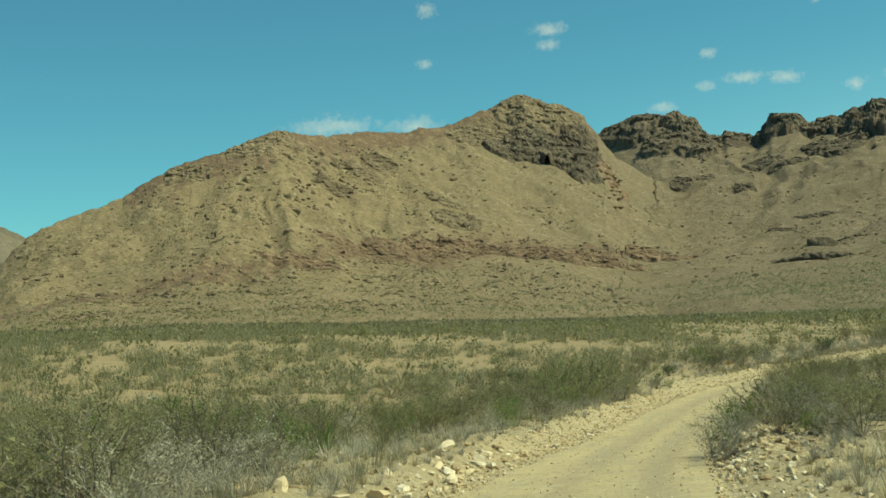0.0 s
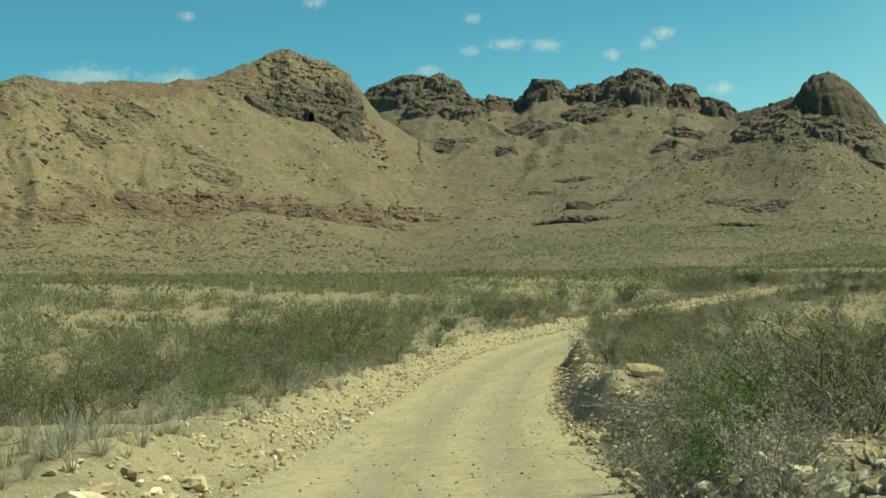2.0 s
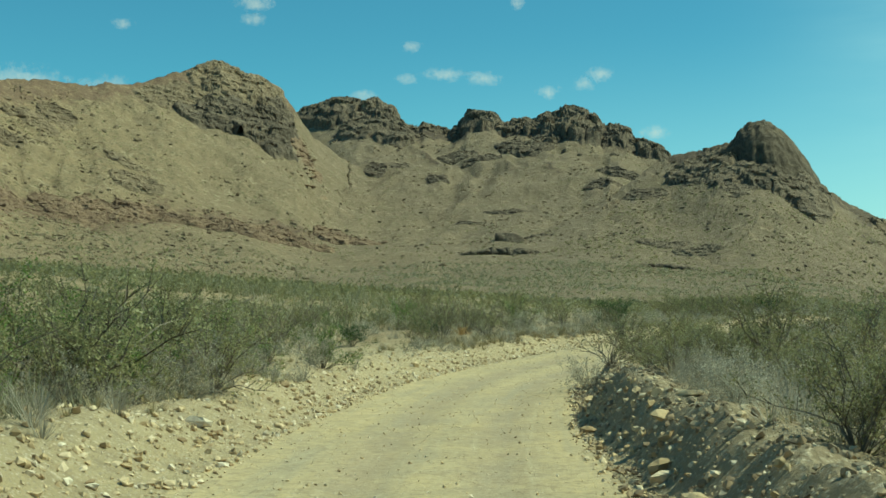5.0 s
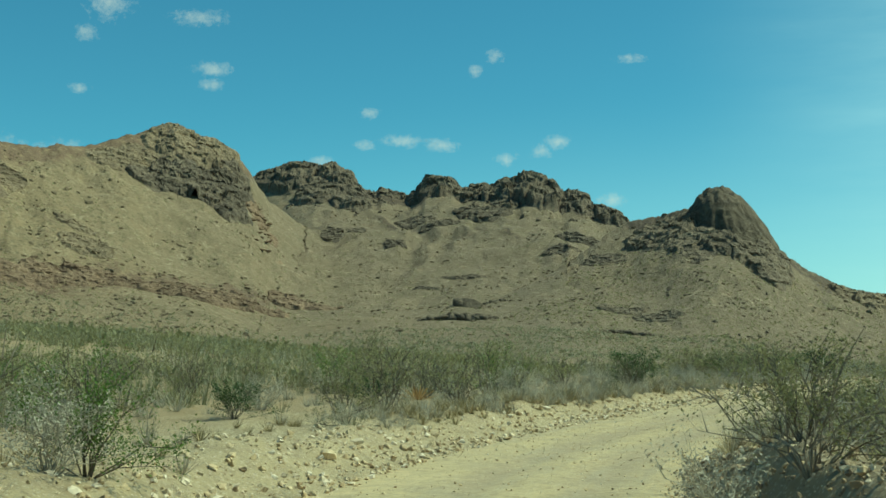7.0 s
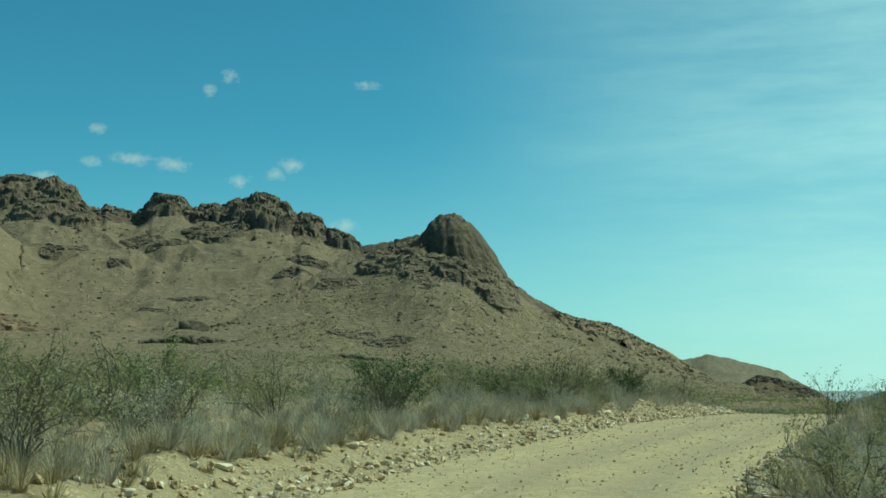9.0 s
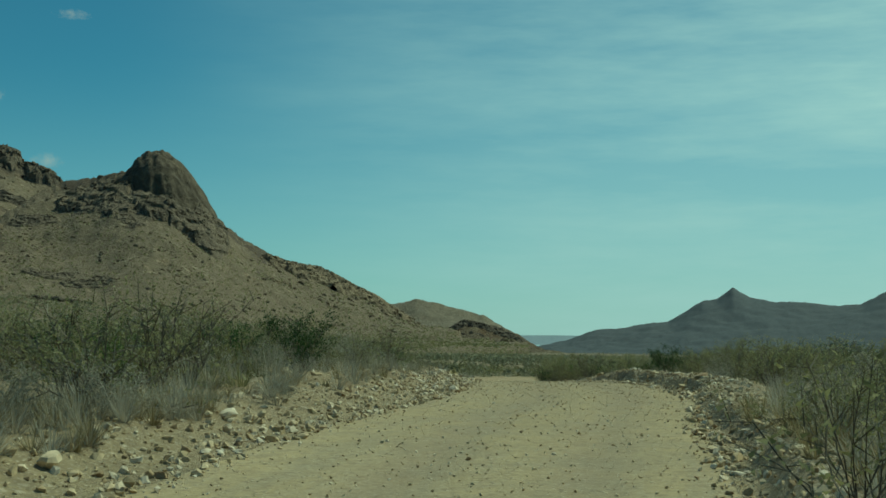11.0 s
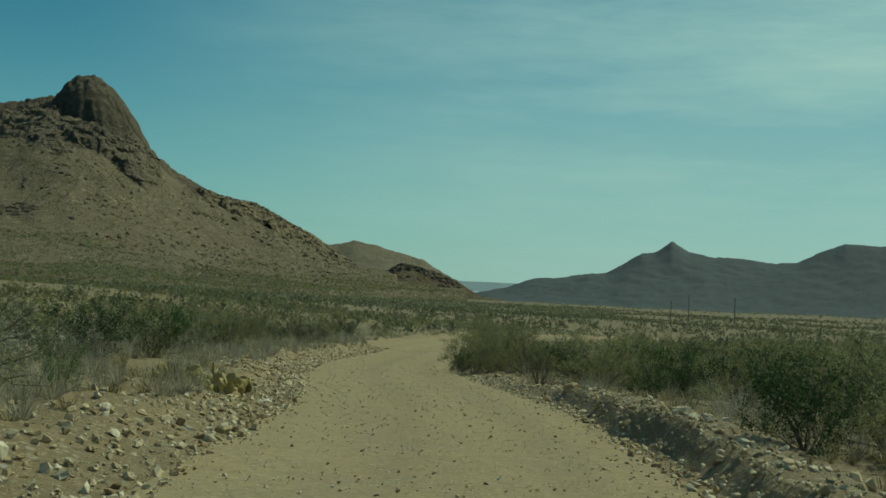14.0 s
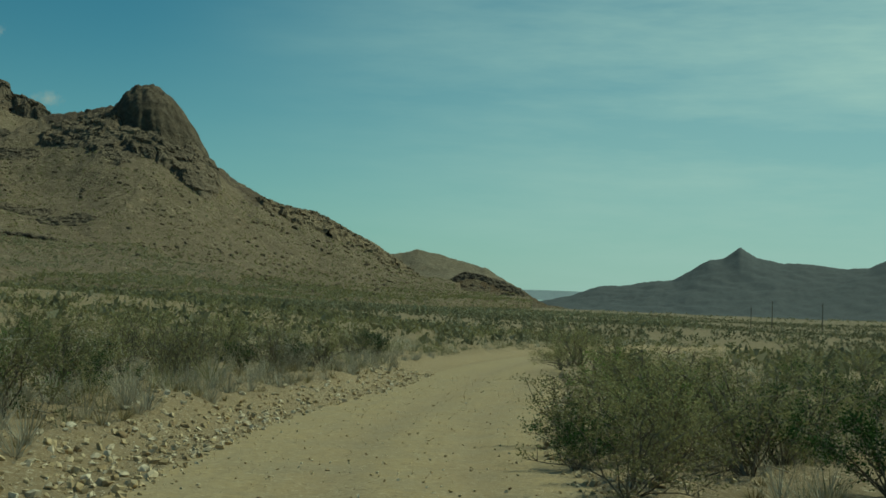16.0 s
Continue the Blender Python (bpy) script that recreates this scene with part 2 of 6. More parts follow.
def bank_material():
    m, n, l, b = material("stony_bank", 0.95)
    co = place_node(n)
    col = mix_node(n, l, noise_node(n, l, co, 0.3, 5), (0.52, 0.415, 0.245), (0.40, 0.305, 0.18))
    cut = n.new("ShaderNodeSeparateXYZ")
    l.new(co, cut.inputs[0])
    col = mix_node(n, l, step_node(n, l, cut.outputs["Y"], 96, 122, 0.0, 0.68), col, (0.30, 0.205, 0.112))      # browner soil further on
    col = mix_node(n, l, math_node(n, l, "MULTIPLY", attr_node(n, "cut"), 0.6), col, (0.29, 0.22, 0.137))
    col = mix_node(n, l, step_node(n, l, noise_node(n, l, co, 1.6, 7, 0.75), 0.47, 0.66, 0.0, 0.6), col, (0.25, 0.19, 0.12))
    d, c = dots_node(n, l, co, 7.0)
    st = mix_node(n, l, c, (0.34, 0.25, 0.15), (0.78, 0.66, 0.48))
    here = step_node(n, l, noise_node(n, l, co, 0.9, 6, 0.75), 0.46, 0.6)
    col = mix_node(n, l, math_node(n, l, "MULTIPLY", step_node(n, l, d, 0.25, 0.38, 0.8, 0.0), here), col, st)
    d2, c2 = dots_node(n, l, co, 20.0)
    col = mix_node(n, l, step_node(n, l, d2, 0.2, 0.42, 0.85, 0.0), col, mix_node(n, l, c2, (0.17, 0.118, 0.075), (0.78, 0.66, 0.49)))
    flat = mix_node(n, l, noise_node(n, l, co, 0.05, 5), SOIL_A, SOIL_B)
    flat = mix_node(n, l, step_node(n, l, noise_node(n, l, co, 0.7, 6, 0.7), 0.45, 0.7, 0, 0.7), flat, SOIL_C)
    col = mix_node(n, l, math_node(n, l, "MULTIPLY", attr_node(n, "outer"), 0.85), col, flat)      # runs out into the desert floor
    l.new(col, b.inputs["Base Color"])
    h = math_node(n, l, "ADD", noise_node(n, l, co, 3.0, 8, 0.75), math_node(n, l, "MULTIPLY", step_node(n, l, d, 0.05, 0.45, 1.0, 0.0), 0.15))
    bump_node(n, l, b, h, 0.95, 0.13)
    return m


def plant_material(name, c1, c2, c3, rough=0.7, glow=0.25):
    """Colour varies from plant to plant and from leaf to leaf."""
    m, n, l, b = material(name, rough)
    geo = n.new("ShaderNodeNewGeometry")
    obj = n.new("ShaderNodeObjectInfo")
    col = ramp_node(n, l, geo.outputs["Random Per Island"], [(0.0, c1), (0.55, c2), (1.0, c3)])
    big = noise_node(n, l, geo.outputs["Position"], 0.35, 3)
    col = mix_node(n, l, step_node(n, l, big, 0.35, 0.65, 0.0, 0.5), col, c1)
    dim = step_node(n, l, obj.outputs["Random"], 0.0, 1.0, 0.72, 1.22)
    hsv = n.new("ShaderNodeHueSaturation")
    l.new(dim, hsv.inputs["Value"])
    l.new(col, hsv.inputs["Color"])
    l.new(hsv.outputs["Color"], b.inputs["Base Color"])
    if glow:
        tr = n.new("ShaderNodeBsdfTranslucent")
        l.new(hsv.outputs["Color"], tr.inputs["Color"])
        mx = n.new("ShaderNodeMixShader")
        mx.inputs[0].default_value = glow
        l.new(b.outputs["BSDF"], mx.inputs[1])
        l.new(tr.outputs["BSDF"], mx.inputs[2])
        l.new(mx.outputs["Shader"], n["Material Output"].inputs["Surface"])
    return m


def stone_material(name, stops):
    m, n, l, b = material(name, 0.9)
    geo = n.new("ShaderNodeNewGeometry")
    obj = n.new("ShaderNodeObjectInfo")
    which = math_node(n, l, "FRACT", math_node(n, l, "ADD", geo.outputs["Random Per Island"], obj.outputs["Random"]), 0.0)
    col = ramp_node(n, l, which, stops)
    f = noise_node(n, l, geo.outputs["Position"], 9.0, 7, 0.7)
    col = mix_node(n, l, step_node(n, l, f, 0.45, 0.75, 0.0, 0.5), col, (0.30, 0.205, 0.115))
    l.new(col, b.inputs["Base Color"])
    bump_node(n, l, b, f, 0.6, 0.03)
    return m


M_MAIN = slope_material("dry_hillside", (0.338, 0.249, 0.144), (0.264, 0.195, 0.117), (0.15, 0.123, 0.068), (0.105, 0.072, 0.05), (0.255, 0.168, 0.108), 0.26, 0.17, (0.215, 0.163, 0.113), 1.6)
M_DARK = slope_material("brown_hillside", (0.19, 0.138, 0.085), (0.15, 0.112, 0.072), (0.096, 0.075, 0.033), (0.079, 0.050, 0.030), (0.169, 0.110, 0.059), 0.26, 0.17)
# the range's distance haze is put into these blue-grey, low-contrast colours
M_FAR = slope_material("haze_tinted_hillside", (0.112, 0.122, 0.132), (0.098, 0.108, 0.119), (0.096, 0.105, 0.114), (0.09, 0.099, 0.109), (0.10, 0.109, 0.119), 0.2, 0.05, None, 0.35, False)
# pale blue of the haze is painted into the plain's own colours
M_PLAIN = slope_material("haze_tinted_plain", (0.30, 0.36, 0.40), (0.25, 0.31, 0.35), (0.20, 0.25, 0.28), (0.2, 0.24, 0.27), (0.25, 0.3, 0.33), 0.2, 0.03, None, 0.1, False)
M_FARTAN = slope_material("far_tan_hillside", (0.25, 0.20, 0.14), (0.20, 0.165, 0.12), (0.13, 0.115, 0.08), (0.11, 0.09, 0.07), (0.18, 0.15, 0.11), 0.2, 0.12, None, 1.5)
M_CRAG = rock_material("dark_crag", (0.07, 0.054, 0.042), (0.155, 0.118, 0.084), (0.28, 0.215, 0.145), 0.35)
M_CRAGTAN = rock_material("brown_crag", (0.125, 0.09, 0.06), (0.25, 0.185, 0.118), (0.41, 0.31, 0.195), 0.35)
M_SLAB = rock_material("slab_rock", (0.09, 0.068, 0.05), (0.185, 0.14, 0.097), (0.31, 0.235, 0.158), 0.35)
M_BAND = rock_material("red_brown_rock", (0.12, 0.079, 0.053), (0.235, 0.155, 0.10), (0.38, 0.275, 0.175), 0.5)
M_DOME = rock_material("dome_rock", (0.055, 0.042, 0.032), (0.12, 0.092, 0.064), (0.235, 0.18, 0.12), 0.25)
M_SOIL, M_ROAD, M_BANK = ground_material(), road_material(), bank_material()
M_STONE = stone_material("pale_stone", [(0.0, (0.30, 0.21, 0.12)), (0.2, (0.48, 0.355, 0.20)), (0.6, (0.66, 0.52, 0.33)), (1.0, (0.80, 0.69, 0.53))])
M_RUBBLE = stone_material("brown_rubble", [(0.0, (0.19, 0.142, 0.095)), (0.4, (0.33, 0.25, 0.162)), (0.8, (0.46, 0.355, 0.23)), (1.0, (0.64, 0.53, 0.38))])
M_LEAF = plant_material("olive_leaves", (0.185, 0.174, 0.078), (0.305, 0.286, 0.138), (0.46, 0.43, 0.25), 0.75, 0.5)
M_GREEN = plant_material("fresh_leaves", (0.09, 0.15, 0.025), (0.16, 0.25, 0.05), (0.25, 0.33, 0.09), 0.7, 0.35)
M_DEEP = plant_material("deep_green_leaves", (0.025, 0.055, 0.014), (0.05, 0.10, 0.025), (0.09, 0.15, 0.04))
M_GREY = plant_material("grey_twigs", (0.30, 0.265, 0.20), (0.46, 0.415, 0.32), (0.60, 0.555, 0.45), 0.85, 0.3)
M_STEM = plant_material("dark_stems", (0.115, 0.092, 0.068), (0.20, 0.165, 0.12), (0.33, 0.285, 0.22), 0.85, 0)
M_STRAW = plant_material("dry_grass", (0.26, 0.20, 0.095), (0.40, 0.325, 0.17), (0.54, 0.45, 0.27), 0.8, 0.2)
M_SCRUB = plant_material("mixed_scrub", (0.18, 0.173, 0.095), (0.295, 0.28, 0.17), (0.46, 0.42, 0.295), 0.8, 0.3)
M_PEAR = plant_material("dry_cactus_pad", (0.30, 0.20, 0.07), (0.44, 0.34, 0.14), (0.56, 0.48, 0.26), 0.6, 0)
M_AGAVE = plant_material("dead_agave", (0.30, 0.17, 0.06), (0.45, 0.29, 0.12), (0.58, 0.42, 0.22), 0.75, 0.1)
M_WOOD = plant_material("grey_wood", (0.10, 0.085, 0.07), (0.14, 0.12, 0.10), (0.18, 0.155, 0.13), 0.85, 0)


# ---- tools ----
def vnoise(x, y, seed=0):
    """Smooth noise from 0 to 1 over arrays of places, one cell a unit."""
    x, y = np.asarray(x, float), np.asarray(y, float)
    xi, yi = np.floor(x).astype(np.int64), np.floor(y).astype(np.int64)
    fx, fy = x - xi, y - yi
    fx, fy = fx * fx * (3 - 2 * fx), fy * fy * (3 - 2 * fy)

    def cell(a, b):
        h = (a * 374761393 + b * 668265263 + seed * 1274126177) & 0xFFFFFFFF
        h = ((h ^ (h >> 13)) * 1274126177) & 0xFFFFFFFF
        return ((h ^ (h >> 16)) & 0xFFFFFF) / float(0xFFFFFF)

    top = cell(xi, yi) * (1 - fx) + cell(xi + 1, yi) * fx
    low = cell(xi, yi + 1) * (1 - fx) + cell(xi + 1, yi + 1) * fx
    return top * (1 - fy) + low * fy


def fbm(x, y, octaves=4, seed=0, gain=0.5):
    x, y = np.asarray(x, float), np.asarray(y, float)
    total, amp, size = 0.0, 1.0, 0.0
    for k in range(octaves):
        total = total + amp * vnoise(x * 2.03**k + 17.3 * k, y * 2.03**k - 9.1 * k, seed + k)
        size += amp
        amp *= gain
    return total / size


def ridged(x, y, octaves=4, seed=0, gain=0.55):
    x, y = np.asarray(x, float), np.asarray(y, float)
    total, amp, size = 0.0, 1.0, 0.0
    for k in range(octaves):
        total = total + amp * (1 - np.abs(2 * vnoise(x * 2.1**k + 5.7 * k, y * 2.1**k + 3.3 * k, seed + k) - 1))
        size += amp
        amp *= gain
    return total / size


def smooth(v, lo, hi):
    k = np.clip((np.asarray(v, float) - lo) / (hi - lo), 0, 1)
    return k * k * (3 - 2 * k)


def mesh_object(name, verts, faces, mat, parent=None, flat=True):
    me = bpy.data.meshes.new(name)
    me.from_pydata([tuple(v) for v in np.asarray(verts, float).tolist()], [], [tuple(f) for f in faces])
    me.materials.append(mat)
    if not flat:
        me.polygons.foreach_set("use_smooth", [True] * len(me.polygons))
    me.update()
    ob = new(name, me)
    if parent is not None:
        ob.parent = parent
    return ob


def grid_faces(rows, cols, wrap=False):
    r, c = np.meshgrid(np.arange(rows - 1), np.arange(cols if wrap else cols - 1), indexing="ij")
    r, c = r.ravel(), c.ravel()
    d = (c + 1) % cols
    return np.stack([r * cols + c, r * cols + d, (r + 1) * cols + d, (r + 1) * cols + c], 1).tolist()


def give(ob, name, values):
    a = ob.data.attributes.new(name, "FLOAT", "POINT")
    a.data.foreach_set("value", np.asarray(values, np.float32).ravel())


# ---- the road's line and the lie of the land ----
ROAD_LINE = [(-1.2, -60), (-0.7, -30), (-0.4, -8), (0.1, 5), (0.9, 15), (2.0, 22), (3.6, 31), (5.2, 39), (8.0, 51.5), (9.9, 58.5), (12.0, 66), (14.6, 74),
             (17.9, 82.3), (22.5, 90), (28.8, 97), (35.7, 103), (42.6, 109), (49.5, 114.8), (59.0, 124.6), (67.8, 134.3), (76.0, 144.8), (85.3, 155.5),
             (97, 166.5), (112, 181), (140, 204), (185, 232), (250, 262)]
ROAD_Z = [(-60, 2.6), (-30, 1.3), (0, 0.0), (10, -0.56), (20, -1.3), (30, -2.0), (39, -2.57), (47, -3.1), (56, -3.5), (66, -3.75), (78, -3.94), (90, -3.93),
          (96, -3.6), (103, -3.28), (110, -3.17), (117, -3.24), (125, -3.48), (133, -3.86), (145, -4.5), (157, -5.2), (177, -6.1), (204, -7.5), (232, -9.2), (262, -11.5)]


def spline(points, step):
    """Catmull-Rom through the points, resampled at even steps."""
    p = np.array(points, float)
    p = np.vstack([2 * p[0] - p[1], p, 2 * p[-1] - p[-2]])
    out = []
    for a, b, c, d in zip(p, p[1:], p[2:], p[3:]):
        for t in np.arange(0, 1, 0.02):
            out.append(0.5 * (2 * b + (c - a) * t + (2 * a - 5 * b + 4 * c - d) * t * t + (3 * b - a - 3 * c + d) * t**3))
    out = np.array(out)
    s = np.r_[0, np.cumsum(np.hypot(*np.diff(out, axis=0).T))]
    at = np.arange(0, s[-1], step)
    return np.stack([np.interp(at, s, out[:, 0]), np.interp(at, s, out[:, 1])], 1)


LINE = spline(ROAD_LINE, 0.35)
LINE_DIR = np.gradient(LINE, axis=0)
LINE_DIR = np.stack([np.convolve(np.pad(q, 6, "edge"), np.ones(13) / 13, "valid") for q in LINE_DIR.T], 1)
LINE_DIR /= np.linalg.norm(LINE_DIR, axis=1, keepdims=True)
LINE_Z = np.interp(LINE[:, 1], *np.array(ROAD_Z, float).T)
LINE_Z = np.convolve(np.pad(LINE_Z, 20, "edge"), np.ones(41) / 41, "valid")


def road_place(x, y):
    """Where along the road's line (in samples, with fractions) a place lies, and the way to its right (+) or left (-)."""
    x, y = np.ravel(x), np.ravel(y)
    at, u = np.empty(len(x)), np.empty(len(x))
    coarse, last = LINE[::6], len(LINE) - 1
    for k in range(0, len(x), 4000):
        q = np.stack([x[k:k + 4000], y[k:k + 4000]], 1)
        f = ((q[:, None] - coarse[None]) ** 2).sum(2).argmin(1) * 6.0
        for _ in range(3):
            i = np.clip(f.astype(int), 0, last - 1)
            w = (f - i)[:, None]
            mid, way = LINE[i] * (1 - w) + LINE[i + 1] * w, LINE_DIR[i] * (1 - w) + LINE_DIR[i + 1] * w
            off = q - mid
            along = (off * way).sum(1)
            f = np.clip(f + np.clip(along / 0.35, -8, 8), 0, last)
        side = off[:, 0] * way[:, 1] - off[:, 1] * way[:, 0]
        at[k:k + 4000] = f
        u[k:k + 4000] = np.where(np.abs(along) < 0.5, side, np.sign(side) * np.hypot(off[:, 0], off[:, 1]))
    return at, u


def to_road(x, y):
    """Nearest sample of the road's line, and the way to its right (+) or left (-)."""
    at, u = road_place(x, y)
    return np.round(at).astype(int), u


LEFT_W, RIGHT_W, REACH = 2.5, 2.45, 12.0
LEFT_BANK = [(-60, 0.3), (10, 0.3), (25, 0.4), (40, 0.55), (60, 0.55), (85, 0.55), (98, 0.32), (110, 0.28), (130, 0.32), (160, 0.3), (262, 0.3)]
RIGHT_BANK = [(-60, 0.05), (24, 0.05), (30, 0.45), (45, 0.6), (60, 0.6), (72, 0.7), (78, 0.7), (85, 0.36), (95, 0.2), (105, 0.22), (125, 0.28), (136, 0.28), (141, 0.05), (149, 0.05), (156, 0.25), (262, 0.25)]


def land(x, y):
    """The wide lie of the desert floor, without the road."""
    x, y = np.asarray(x, float), np.asarray(y, float)
    fall = np.where(x > 0, -26 * (1 - np.exp(-np.maximum(x, 0) * 0.055 / 26)), 30 * (1 - np.exp(np.minimum(x, 0) * 0.055 / 30)))
    far = np.hypot(x - 30, y - 80)
    fall = fall - 46 * smooth(x, 700, 2600) * smooth(y, 500, 1500)
    return fall + 0.004 * np.clip(y, -400, 400) + (fbm(x / 60, y / 60, 3, 5) - 0.5) * 3.6 * smooth(far, 50, 250)


def ground_z(x, y):
    """The ground's height, with the road and its banks."""
    shape = np.shape(x)
    x, y = np.ravel(np.asarray(x, float)), np.ravel(np.asarray(y, float))
    at, u = road_place(x, y)
    a = np.abs(u)
    where = np.interp(at, np.arange(len(LINE)), LINE[:, 1])
    left = np.interp(where, *np.array(LEFT_BANK, float).T)
    right = np.interp(where, *np.array(RIGHT_BANK, float).T)
    s = at * 0.35
    wob = 0.65 + 0.7 * fbm(s / 3.1, u * 0.2, 3, 11)
    over = np.where(u < 0, a - LEFT_W - 0.5 * (fbm(s / 7.0, s * 0, 2, 3) - 0.4), a - RIGHT_W - 0.5 * (fbm(s / 4.0, s * 0, 2, 4) - 0.4))
    rise_l = left * (smooth(over, 0, 2.0) + 0.18 * np.exp(-((over - 1.3) / 0.6) ** 2))
    hold = 1 - 0.85 * smooth(where, 92, 106)          # a cut bank first, a thrown-up berm further on
    rise_r = right * smooth(over, 0.03, 0.30 + 0.65 * hold) * (hold + (1.25 - 0.9 * hold) * (1 - 0.85 * smooth(over, 0.75, 2.0)))
    bank = np.where(u < 0, rise_l, rise_r) * wob * (over > 0)
    rough = (fbm(x / 1.3, y / 1.3, 4, 8) - 0.5) * 0.32 * smooth(over, 0.2, 2.0)
    lane = -0.035 * (np.exp(-((u - 1.15) / 0.3) ** 2) + np.exp(-((u + 0.55) / 0.3) ** 2)) + (fbm(x / 0.8, y / 0.8, 3, 9) - 0.5) * 0.05
    face = ((fbm(x / 0.4, y / 0.4, 2, 14) - 0.5) * 0.22 + (fbm(x / 2.2, y / 2.2, 2, 15) - 0.5) * 0.4) * np.clip(bank, 0, 0.8) * (1 - smooth(over, 1.6, 3.0))
    near = np.interp(s / 0.35, np.arange(len(LINE)), LINE_Z) + bank + face + rough + lane * (1 - smooth(over, 0, 0.5))
    wide = land(x, y) + rough
    k = smooth(a, 8, 70)
    return (near * (1 - k) + wide * k).reshape(shape)


# ---- ground sheet, road and banks ----
MID = np.array([30.0, 80.0])
rings = np.r_[np.arange(0.5, 130, 1.1), np.geomspace(131, 4900, 84)]
turns = np.radians(np.arange(0, 360, 0.72))
gr, ga = np.meshgrid(rings, turns, indexing="ij")
gx, gy = MID[0] + gr * np.sin(ga), MID[1] + gr * np.cos(ga)
gz = ground_z(gx, gy)
_, gu = to_road(gx, gy)
gz -= 0.35 * (1 - smooth(np.abs(gu), REACH - 2.2, REACH - 0.6)).reshape(gz.shape)
ground = mesh_object("ground", np.stack([gx, gy, gz], -1).reshape(-1, 3), grid_faces(len(rings), len(turns), True), M_SOIL, flat=False)
tagged(ground, "dry stony desert floor with pale soil and scattered litter", "ground", kind="structure")


def corridor(name, offsets, mat, label, worn=False, fine=1, flat=False):
    at = np.arange(0, len(LINE) - 1 + 1e-9, 1 / fine)
    line, way = [np.stack([np.interp(at, np.arange(len(LINE)), q[:, k]) for k in (0, 1)], 1) for q in (LINE, LINE_DIR)]
    nrm = np.stack([way[:, 1], -way[:, 0]], 1)
    pts = line[:, None, :] + nrm[:, None, :] * np.asarray(offsets)[None, :, None]
    z = ground_z(pts[..., 0], pts[..., 1])
    u = np.broadcast_to(np.asarray(offsets)[None], z.shape)
    z = z - 0.2 * smooth(np.abs(u), REACH - 0.8, REACH)
    ob = mesh_object(name, np.concatenate([pts, z[..., None]], -1).reshape(-1, 3), grid_faces(len(line), len(offsets)), mat, flat=flat)
    side = np.repeat(smooth(line[:, 1], 28, 36), len(offsets)).reshape(u.shape) * smooth(u, 2.45, 3.0)
    give(ob, "cut", side)
    give(ob, "outer", smooth(np.abs(u), 5.0, 10.5))
    if worn:
        give(ob, "across", u)
        give(ob, "along", np.broadcast_to((np.arange(len(LINE)) * 0.35)[:, None], u.shape))
        give(ob, "worn", np.exp(-((u - 1.15) / 0.55) ** 2) + np.exp(-((u + 0.55) / 0.55) ** 2))
    return tagged(ob, label, name.replace("_", " ").split(".")[0], kind="structure")


corridor("road", np.linspace(-LEFT_W, RIGHT_W, 21), M_ROAD, "unpaved tan gravel road with faint wheel tracks", True)
corridor("road_bank", np.r_[np.linspace(-REACH, -5.2, 12), np.linspace(-4.9, -LEFT_W, 13)], M_BANK, "pale stony bank beside the gravel road")
corridor("road_bank", np.r_[np.linspace(RIGHT_W, 4.6, 26), np.linspace(4.85, 7.0, 10), np.linspace(7.6, REACH, 7)], M_BANK, "pale stony bank cut beside the gravel road", fine=3, flat=True)


# ---- mountains ----
HUB = np.array([30.0, 90.0])


def polar(az, r):
    return HUB[0] + r * np.sin(np.radians(az)), HUB[1] + r * np.cos(np.radians(az))


